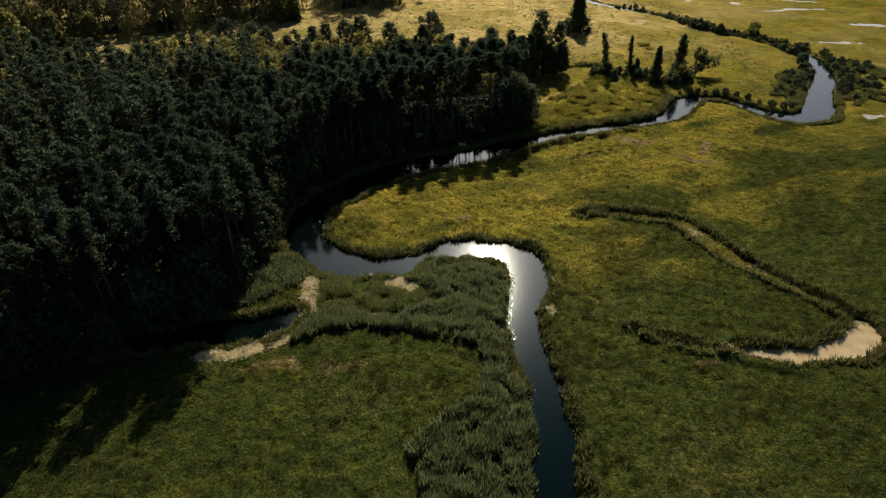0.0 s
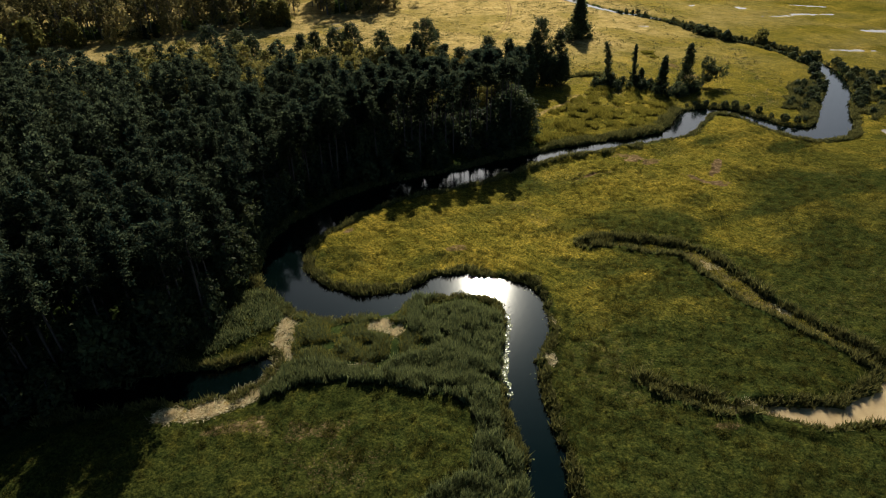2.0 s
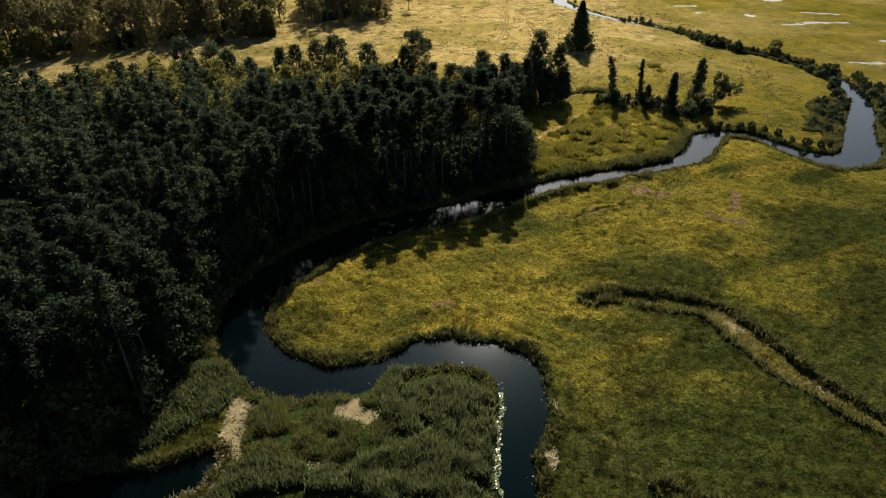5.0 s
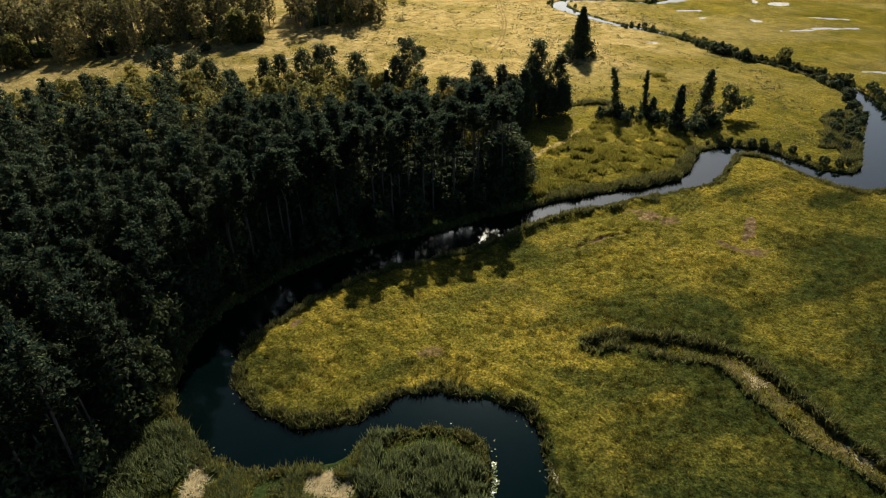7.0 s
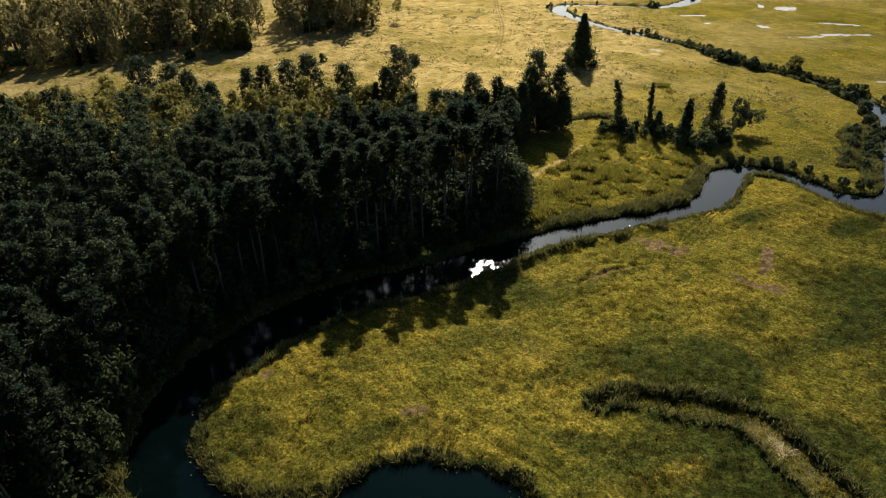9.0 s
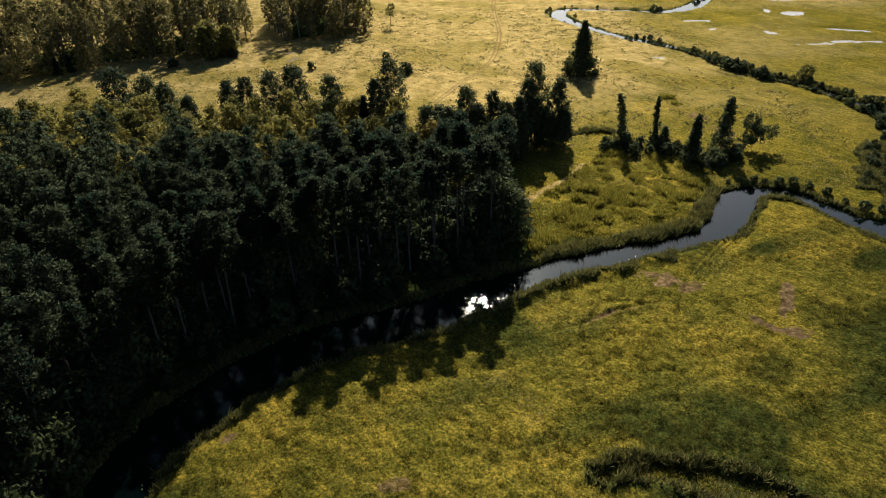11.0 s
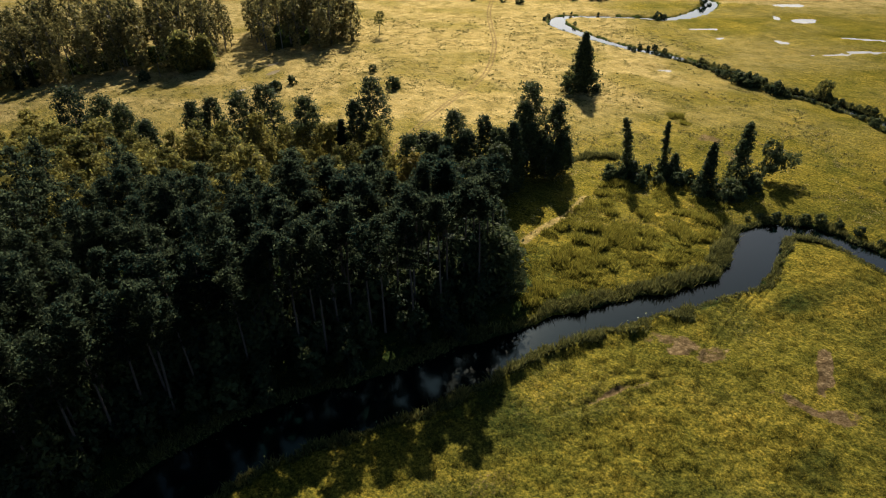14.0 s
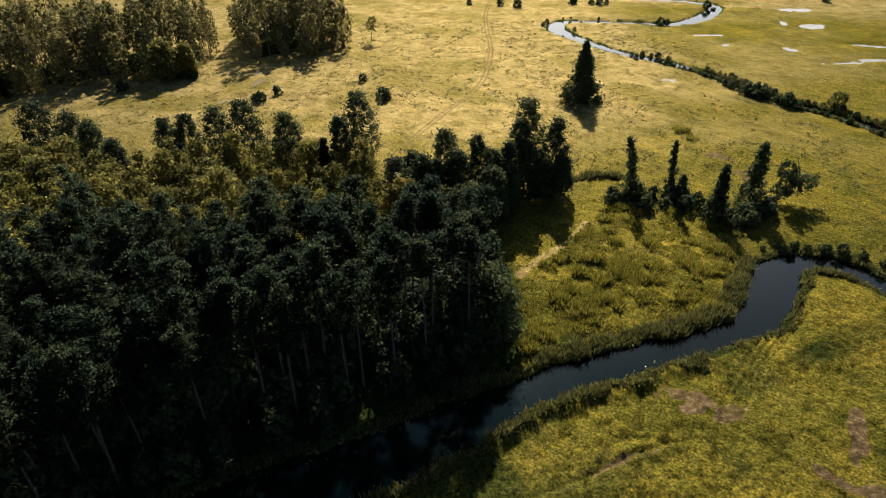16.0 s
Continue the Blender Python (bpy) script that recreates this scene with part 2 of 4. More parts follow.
def leaf_mat(name, dark, light, through_part=0.35, spread=0.5, gloss=0.10, rough=0.6):
    """Foliage: colour varies from plant to plant and leaf to leaf; some light comes through."""
    m, nt, p = nodes_of(name)
    info = nt.nodes.new("ShaderNodeObjectInfo").outputs["Random"]
    isle = nt.nodes.new("ShaderNodeNewGeometry").outputs["Random Per Island"]
    add = nt.nodes.new("ShaderNodeMath")
    add.operation, add.use_clamp = "MULTIPLY_ADD", True
    nt.links.new(isle, add.inputs[0])
    add.inputs[1].default_value = spread
    sub = nt.nodes.new("ShaderNodeMath")
    sub.operation = "MULTIPLY"
    nt.links.new(info, sub.inputs[0])
    sub.inputs[1].default_value = 1 - spread
    nt.links.new(sub.outputs[0], add.inputs[2])
    col = ramp(nt, add.outputs[0], [(0.0, dark), (0.75, light), (1.0, tuple(min(1, 1.35 * c) for c in light))])
    nt.links.new(col, p.inputs["Base Color"])
    p.inputs["Roughness"].default_value = rough
    p.inputs["Specular IOR Level"].default_value = gloss
    tr = nt.nodes.new("ShaderNodeBsdfTranslucent")
    nt.links.new(col, tr.inputs["Color"])
    mx = nt.nodes.new("ShaderNodeMixShader")
    mx.inputs[0].default_value = through_part
    nt.links.new(p.outputs[0], mx.inputs[1])
    nt.links.new(tr.outputs[0], mx.inputs[2])
    nt.links.new(mx.outputs[0], nt.nodes["Material Output"].inputs["Surface"])
    return m


def meadow_mat():
    m, nt, p = nodes_of("meadow_grass")
    co = nt.nodes.new("ShaderNodeTexCoord").outputs["Object"]
    st = nt.nodes.new("ShaderNodeMapping")
    st.vector_type = "TEXTURE"
    st.inputs["Scale"].default_value, st.inputs["Rotation"].default_value = (5.0, 0.8, 1), (0, 0, radians(-48))
    nt.links.new(co, st.inputs["Vector"])
    green = ramp(nt, noise_node(nt, 14, 6, 0.65, co, 0.6), [(0.3, (0.074, 0.072, 0.013)), (0.5, (0.126, 0.107, 0.018)), (0.7, (0.198, 0.152, 0.026))])
    fine = ramp(nt, noise_node(nt, 0.42, 4, 0.72, co), [(0.34, (0.24, 0.30, 0.33)), (0.5, (0.90, 0.92, 0.90)), (0.66, (1.9, 1.75, 1.45))])
    streak = ramp(nt, noise_node(nt, 1.0, 4, 0.6, st.outputs[0], 0.5), [(0.36, (0.62, 0.68, 0.68)), (0.5, (0.97, 0.98, 0.97)), (0.66, (1.28, 1.24, 1.12))])
    green = mixed(nt, 0.85, mixed(nt, 1.0, green, fine, "MULTIPLY"), mixed(nt, 1.0, mixed(nt, 1.0, green, fine, "MULTIPLY"), streak, "MULTIPLY"))
    cover = nt.nodes.new("ShaderNodeVertexColor")
    cover.layer_name = "cover"
    sp = nt.nodes.new("ShaderNodeSeparateColor")
    nt.links.new(cover.outputs[0], sp.inputs[0])
    hay = ramp(nt, noise_node(nt, 6, 7, 0.75, co, 0.6), [(0.3, (0.100, 0.080, 0.024)), (0.48, (0.245, 0.192, 0.082)), (0.72, (0.390, 0.310, 0.155))])
    hay = mixed(nt, 0.55, hay, mixed(nt, 1.0, hay, streak, "MULTIPLY"))
    hay = mixed(nt, 0.5, hay, mixed(nt, 1.0, hay, fine, "MULTIPLY"))
    mud = ramp(nt, noise_node(nt, 0.9, 5, 0.7, co), [(0.3, (0.05, 0.034, 0.018)), (0.55, (0.125, 0.088, 0.048)), (0.75, (0.28, 0.215, 0.13))])
    # dark sedge tones, which also serve as painted shade under the woods
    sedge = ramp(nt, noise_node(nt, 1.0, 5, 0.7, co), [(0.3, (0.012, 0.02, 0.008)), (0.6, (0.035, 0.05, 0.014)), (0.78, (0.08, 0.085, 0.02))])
    lush = ramp(nt, noise_node(nt, 3.0, 6, 0.7, co), [(0.3, (0.018, 0.026, 0.008)), (0.55, (0.038, 0.044, 0.011)), (0.75, (0.078, 0.074, 0.015))])
    green = mixed(nt, broken(nt, cover.outputs["Alpha"], noise_node(nt, 1.0, 6, 0.75, co), 0.7), green, mixed(nt, 1.0, lush, fine, "MULTIPLY"))
    ragged = noise_node(nt, 0.8, 6, 0.75, co)
    col = mixed(nt, broken(nt, sp.outputs[0], ragged, 0.7), green, hay)
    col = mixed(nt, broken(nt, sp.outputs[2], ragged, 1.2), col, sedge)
    col = mixed(nt, broken(nt, sp.outputs[1], noise_node(nt, 0.45, 6, 0.8, co), 2.6), col, mud)
    nt.links.new(col, p.inputs["Base Color"])
    p.inputs["Roughness"].default_value = 0.95
    p.inputs["Specular IOR Level"].default_value = 0.0
    gloss = nt.nodes.new("ShaderNodeBsdfGlossy")
    gloss.inputs["Roughness"].default_value = 0.75
    nt.links.new(mixed(nt, 1.0, col, (1.9, 1.8, 1.5), "MULTIPLY"), gloss.inputs["Color"])
    mx = nt.nodes.new("ShaderNodeMixShader")
    mx.inputs[0].default_value = 0.25
    nt.links.new(p.outputs[0], mx.inputs[1])
    nt.links.new(gloss.outputs[0], mx.inputs[2])
    nt.links.new(mx.outputs[0], nt.nodes["Material Output"].inputs["Surface"])
    bump(nt, p, noise_node(nt, 0.5, 4, 0.65, co), 1.0, 0.65)
    return m


def bark_mat(name, a, b):
    m, nt, p = nodes_of(name)
    co = nt.nodes.new("ShaderNodeTexCoord").outputs["Object"]
    mp = nt.nodes.new("ShaderNodeMapping")
    mp.inputs["Scale"].default_value = (1, 1, 0.2)
    nt.links.new(co, mp.inputs["Vector"])
    f = noise_node(nt, 0.16, 5, 0.65, mp.outputs[0])
    nt.links.new(ramp(nt, f, [(0.3, a), (0.7, b)]), p.inputs["Base Color"])
    p.inputs["Roughness"].default_value = 0.9
    bump(nt, p, f, 0.6, 0.05)
    return m


def water_mat():
    m, nt, p = nodes_of("river_water")
    co = nt.nodes.new("ShaderNodeTexCoord").outputs["Object"]
    nt.links.new(ramp(nt, noise_node(nt, 7, 4, 0.6, co), [(0.3, (0.0006, 0.0028, 0.0030)), (0.7, (0.0014, 0.0040, 0.0038))]), p.inputs["Base Color"])
    p.inputs["Roughness"].default_value = 0.085
    p.inputs["IOR"].default_value = 1.333
    p.inputs["Specular IOR Level"].default_value = 0.5
    bump(nt, p, noise_node(nt, 0.8, 4, 0.6, co, 0.5), 0.10, 0.04)
    return m


def silt_glare_mat(name, low, high, rough):
    m, nt, p = nodes_of(name)
    co = nt.nodes.new("ShaderNodeTexCoord").outputs["Object"]
    nt.links.new(ramp(nt, noise_node(nt, 2.5, 5, 0.6, co), [(0.3, low), (0.7, high)]), p.inputs["Base Color"])
    p.inputs["Roughness"].default_value = rough
    bump(nt, p, noise_node(nt, 1.2, 4, 0.6, co), 0.2, 0.05)
    return m


MEADOW, WATER = meadow_mat(), water_mat()
SILT = silt_glare_mat("silty_water", (0.34, 0.235, 0.10), (0.50, 0.37, 0.19), 0.4)
# pale base colour paints in part of the sky glare on the pools
PUDDLE = silt_glare_mat("shallow_pool_water", (0.22, 0.17, 0.10), (0.38, 0.31, 0.20), 0.12)
PINE_LEAF = leaf_mat("pine_needles", (0.004, 0.018, 0.019), (0.058, 0.070, 0.037), 0.80, 0.72, 0.04, 0.6)
BROAD_LEAF = leaf_mat("alder_leaves", (0.020, 0.045, 0.022), (0.29, 0.25, 0.062), 0.68, 0.6)
FAR_LEAF = leaf_mat("far_leaves", (0.035, 0.046, 0.018), (0.44, 0.36, 0.13), 0.55, 0.55)
GOLD_LEAF = leaf_mat("birch_leaves", (0.09, 0.08, 0.016), (0.22, 0.17, 0.036), 0.45)
IVY_LEAF = leaf_mat("ivy_leaves", (0.009, 0.026, 0.020), (0.095, 0.108, 0.042), 0.5, 0.6)
HERB_LEAF = leaf_mat("bank_herb_leaves", (0.014, 0.028, 0.014), (0.185, 0.170, 0.052), 0.45, 0.85)
REED_LEAF = leaf_mat("reed_blades", (0.007, 0.025, 0.017), (0.165, 0.178, 0.068), 0.6, 0.9)
SEDGE_LEAF = leaf_mat("sedge_blades", (0.075, 0.078, 0.013), (0.33, 0.28, 0.042), 0.5, 0.9)
STRAW = leaf_mat("dead_reed_straw", (0.56, 0.46, 0.28), (0.86, 0.74, 0.50), 0.5, 0.9)
GRASS_LEAF = leaf_mat("meadow_blades", (0.05, 0.064, 0.010), (0.29, 0.235, 0.034), 0.65, 0.85)
RANK_LEAF = leaf_mat("rank_blades", (0.016, 0.028, 0.009), (0.115, 0.105, 0.020), 0.55, 0.85)
HAY_LEAF = leaf_mat("dry_grass", (0.25, 0.20, 0.085), (0.44, 0.355, 0.155), 0.55, 0.85)
PINE_BARK = bark_mat("pine_bark", (0.035, 0.026, 0.022), (0.12, 0.088, 0.068))
GREY_BARK = bark_mat("grey_bark", (0.06, 0.055, 0.045), (0.22, 0.20, 0.17))


# ---- mesh tools ----
def mesh_from(name, verts, faces, mats, index=None):
    """A mesh from numpy corners and faces that all have the same number of corners."""
    me = bpy.data.meshes.new(name)
    n, k = faces.shape
    me.vertices.add(len(verts))
    me.vertices.foreach_set("co", np.asarray(verts, np.float32).ravel())
    me.loops.add(n * k)
    me.loops.foreach_set("vertex_index", np.asarray(faces, np.int32).ravel())
    me.polygons.add(n)
    me.polygons.foreach_set("loop_start", np.arange(0, n * k, k, dtype=np.int32))
    for m in mats:
        me.materials.append(m)
    if index is not None:
        me.polygons.foreach_set("material_index", np.asarray(index, np.int32))
    me.update(calc_edges=True)
    return me


def part(name, mesh, parent, label=""):
    ob = new(name, mesh)
    ob.parent = parent
    return tagged(ob, label)


def joined(pieces):
    vs, fs, n = [], [], 0
    for v, f in pieces:
        vs.append(v)
        fs.append(f + n)
        n += len(v)
    return np.vstack(vs), np.vstack(fs)


def tube(points, radii, sides=6):
    """A tapering limb along points, as quads."""
    pts, n = np.array(points, float), len(points)
    ang = np.linspace(0, 2 * np.pi, sides, endpoint=False)
    rings = []
    for k in range(n):
        d = pts[min(k + 1, n - 1)] - pts[max(k - 1, 0)]
        d = d / (np.linalg.norm(d) + 1e-9)
        a = np.cross(d, (0.31, 0.95, 0.02) if abs(d[1]) < 0.9 else (1, 0, 0))
        a /= np.linalg.norm(a)
        b = np.cross(d, a)
        rings.append(pts[k] + radii[k] * (np.cos(ang)[:, None] * a + np.sin(ang)[:, None] * b))
    i = np.arange(n - 1)[:, None] * sides + np.arange(sides)[None]
    j = np.arange(n - 1)[:, None] * sides + (np.arange(sides)[None] + 1) % sides
    f = np.stack([i, j, j + sides, i + sides], -1).reshape(-1, 4)
    return np.vstack(rings), f


def leaves(rng, centres, radii, count, size, flat=0.7):
    """Small leaf sprays scattered through clumps, each a bent quad."""
    c = np.repeat(np.asarray(centres, float), count, 0)
    r = np.repeat(np.asarray(radii, float), count)[:, None]
    n = len(c)
    d = rng.normal(size=(n, 3))
    d /= np.linalg.norm(d, axis=1)[:, None]
    pos = c + d * r * (0.2 + 0.62 * np.abs(rng.normal(size=(n, 1)))) * np.array([1, 1, flat])
    out = c - c.mean(0)
    out /= np.linalg.norm(out, axis=1)[:, None] + 1e-6
    nrm = 0.8 * d + 0.7 * out + 0.7 * rng.normal(size=(n, 3)) + np.array([0, 0, 0.05])
    nrm /= np.linalg.norm(nrm, axis=1)[:, None]
    a = np.cross(nrm, rng.normal(size=(n, 3)))
    a /= np.linalg.norm(a, axis=1)[:, None] + 1e-9
    b = np.cross(nrm, a)
    s = size * (0.6 + 0.8 * rng.random((n, 1)))
    w = s * (0.35 + 0.3 * rng.random((n, 1)))
    v = np.stack([pos - a * s, pos - b * w + nrm * 0.15 * s, pos + a * s, pos + b * w + nrm * 0.15 * s], 1).reshape(-1, 3)
    return v, np.arange(n * 4).reshape(-1, 4)


def sprays(rng, centres, outs, radii, count, length, width):
    """Needle-bearing twigs: slim folded quads that point outward and up from each pad."""
    c, o = np.repeat(np.asarray(centres, float), count, 0), np.repeat(np.asarray(outs, float), count, 0)
    r = np.repeat(np.asarray(radii, float), count)[:, None]
    n = len(c)
    pos = c + rng.normal(size=(n, 3)) * r * np.array([0.55, 0.55, 0.28])
    a = 0.9 * o + 0.8 * rng.normal(size=(n, 3)) + np.array([0, 0, 0.35])
    a /= np.linalg.norm(a, axis=1)[:, None]
    b = np.cross(a, rng.normal(size=(n, 3)))
    b /= np.linalg.norm(b, axis=1)[:, None] + 1e-9
    f = np.cross(a, b)
    s = length * (0.6 + 0.8 * rng.random((n, 1)))
    w = width * (0.6 + 0.8 * rng.random((n, 1)))
    v = np.stack([pos - a * s * 0.5, pos - b * w + f * 0.25 * w, pos + a * s, pos + b * w + f * 0.25 * w], 1).reshape(-1, 3)
    return v, np.arange(n * 4).reshape(-1, 4)


def pine_shape(rng, h, lean=0.02, dense=1.0, bare=0.50):
    """Trunk and crown of a tall pine: a bare stem and an uneven crown of needle pads on limbs."""
    bend = rng.normal(size=2) * lean * h
    stem = lambda t: np.array([bend[0] * t * t, bend[1] * t * t, h * t])
    wood = [tube([stem(t) for t in (0, 0.2, 0.45, 0.7, 0.88, 0.97)], [0.24, 0.2, 0.17, 0.12, 0.07, 0.03], 6)]
    centres, radii, outs = [], [], []
    low = bare + 0.1 * rng.random()
    for k in range(22):
        t = low + (0.985 - low) * ((k + rng.random()) / 22)
        u = (t - low) / (1 - low)
        reach = (0.35 + 2.75 * (1 - u) ** 0.75 * min(1.0, 0.55 + 1.8 * u)) * (0.6 + 0.6 * rng.random())
        ang = 2.4 * k + rng.normal() * 0.5
        p0, out = stem(t), np.array([math.cos(ang), math.sin(ang), 0.15 + 0.35 * rng.random()])
        p1 = p0 + out * reach
        if k % 2 == 0:
            wood.append(tube([p0, p0 + out * reach * 0.55 - np.array([0, 0, 0.1]), p1], [0.055, 0.035, 0.012], 4))
        for f, q in ((1.0, 0.62), (0.68, 0.8), (0.36, 0.75)):
            centres.append(p0 + out * reach * f + rng.normal(size=3) * 0.2)
            radii.append(q * (0.75 + 0.5 * rng.random()))
            outs.append(out)
    centres.append(stem(0.985))
    radii.append(0.6)
    outs.append(np.array([0, 0, 1.0]))
    crown = sprays(rng, centres, outs, radii, int(34 * dense), 0.40, 0.12 / math.sqrt(dense))
    return joined(wood), crown


def broad_shape(rng, h, width, low=0.15, dense=1.0, size=0.42, clumps=46):
    """Trunk with forking limbs and a rounded crown of leaf clumps with gaps."""
    lean = rng.normal(size=2) * 0.04 * h
    stem = lambda t: np.array([lean[0] * t * t, lean[1] * t * t, h * t])
    wood = [tube([stem(t) for t in (0, 0.15, 0.35, 0.6, 0.85)], [0.018 * h, 0.014 * h, 0.011 * h, 0.007 * h, 0.002 * h], 7)]
    centres, radii = [], []
    for k in range(clumps):
        t = low + (1 - low) * (k + rng.random()) / clumps
        u = (t - low) / (1 - low)
        prof = math.sin(math.pi * min(0.98, 0.2 + 0.74 * u)) ** 0.75
        reach = width * prof * (0.35 + 0.7 * math.sqrt(rng.random()))
        ang = 2.399 * k + rng.normal() * 0.4
        tip = stem(t) + np.array([math.cos(ang) * reach, math.sin(ang) * reach, 0.0])
        if k % 3 == 0:
            root = stem(max(0.1, t - 0.12))
            wood.append(tube([root, (root + tip) / 2 + np.array([0, 0, 0.2]), tip], [0.006 * h, 0.004 * h, 0.001 * h], 4))
        centres.append(tip)
        radii.append(width * (0.28 + 0.16 * rng.random()))
    crown = leaves(rng, centres, radii, int(22 * dense), size, 0.85)
    return joined(wood), crown


def plant(name, shapes, bark, leaf, x, y, label, category, group="", sink=0.12):
    """A tree as one thing: an Empty at its foot with a trunk and a crown."""
    root = tagged(new(name), label, category, group)
    (wv, wf), (cv, cf) = shapes
    part("trunk", mesh_from("trunk", wv, wf, [bark]), root)
    part("crown", mesh_from("crown", cv, cf, [leaf]), root)
    root.matrix_basis = pose(x, y, float(rise(np.array([x]), np.array([y]))[0]) - sink)
    return root


def set_out(kinds, places, rng, lo=0.85, hi=1.15):
    """Places copies of the first-planted kinds, turned and sized at random."""
    zs = rise(places[:, 0], places[:, 1])
    for (x, y), z in zip(places, zs):
        ob = kinds[int(rng.integers(len(kinds)))]
        copy_thing(ob, pose(x, y, z - 0.12, rng.normal() * 1.5, rng.normal() * 1.5, rng.random() * 360) @ Matrix.Scale(lo + (hi - lo) * rng.random(), 4))


def scatter_trees(name, shapes, places, rng, mats, label, category, lo=0.85, hi=1.15):
    """Many trees that nobody could count, joined into one thing."""
    vs, fs, ix, n = [], [], [], 0
    zs = rise(places[:, 0], places[:, 1])
    for (x, y), z in zip(places, zs):
        wood, crown = shapes[int(rng.integers(len(shapes)))]
        a, s = rng.random() * 2 * np.pi, lo + (hi - lo) * rng.random()
        c, q = math.cos(a) * s, math.sin(a) * s
        turn = np.array([[c, q, 0], [-q, c, 0], [0, 0, s]])
        for k, (v, f) in enumerate((wood, crown)):
            vs.append(v @ turn + np.array([x, y, z - 0.12]))
            fs.append(f + n)
            ix.append(np.full(len(f), k))
            n += len(v)
    ob = new(name, mesh_from(name, np.vstack(vs), np.vstack(fs), mats, np.concatenate(ix)))
    return tagged(ob, label, category, kind="stuff")


def blades(name, x, y, height, width, per, mat, label, category, rng, lean=0.35, spread=0.25):
    """Tufts of upright blades, each a narrow triangle, as one thing."""
    z = rise(x, y) - 0.08
    base = np.repeat(np.stack([x, y, z], 1), per, 0)
    h = np.repeat(np.asarray(height, float), per)
    n = len(base)
    base[:, :2] += rng.normal(size=(n, 2)) * spread
    ang = rng.random(n) * 2 * np.pi
    side = np.stack([np.cos(ang), np.sin(ang), 0 * ang], 1) * (width * (0.6 + 0.8 * rng.random((n, 1))))
    h = h * (0.6 + 0.55 * rng.random(n))
    tip = base + np.stack([rng.normal(size=n) * lean * h, rng.normal(size=n) * lean * h, h], 1)
    v = np.stack([base - side, base + side, tip], 1).reshape(-1, 3)
    ob = new(name, mesh_from(name, v, np.arange(3 * n).reshape(-1, 3), [mat]))
    return tagged(ob, label, category, kind="stuff")


def strewn(rng, n, x0, x1, y0, y1):
    return x0 + (x1 - x0) * rng.random(n), y0 + (y1 - y0) * rng.random(n)


# ---- ground and water ----
def spaced(lo, lo_mid, a, b, hi_mid, hi, step, grow):
    """Grid lines: close between a and b, slowly wider out to the middle limits, then quickly wider to the horizon."""
    def out(start, mid, end):
        vals, v, s = [], start, step
        while v < end:
            s *= grow if v < mid else 1.2
            v += s
            vals.append(v)
        return vals
    up = out(b, hi_mid, hi)
    down = [-v for v in out(-a, -lo_mid, -lo)]
    return np.array(down[::-1] + list(np.arange(a, b, step)) + [b] + up)


def lushness(x, y):
    """How dark and rank the grass is, 0 to 1."""
    lush = 0.95 * smooth(125, 66, y) * (0.5 + vnoise(x, y, 12, 64)) + 0.45 * smooth(0.5, 0.8, vnoise(x + 0.5 * y, y, 26, 49)) + 0.25 * smooth(0.5, 0.85, vnoise(x, y, 8, 50))
    lush += 0.55 * smooth(0.45, 0.8, vnoise(0.35 * (x + 0.5 * y), y - 0.4 * x, 6.5, 79)) * smooth(200, 170, y)
    lush += 0.45 * smooth(66, 86, x) * smooth(190, 160, y) * (0.4 + vnoise(x, y, 7, 82))
    lush += 0.45 * smooth(150, 105, y) * smooth(25, 60, x) * (0.4 + vnoise(x - 0.6 * y, y, 9, 77))
    for cx, cy, rx, ry, turn, amount in LUSH_SPOTS:
        lush = np.maximum(lush, amount * smooth(1.2, 0.5, spot(x, y, cx, cy, rx, ry, turn) + 0.7 * (vnoise(x, y, 6, 63) - 0.5)))
    return np.clip(lush * (1 - 0.6 * smooth(180, 240, y)), 0, 1)


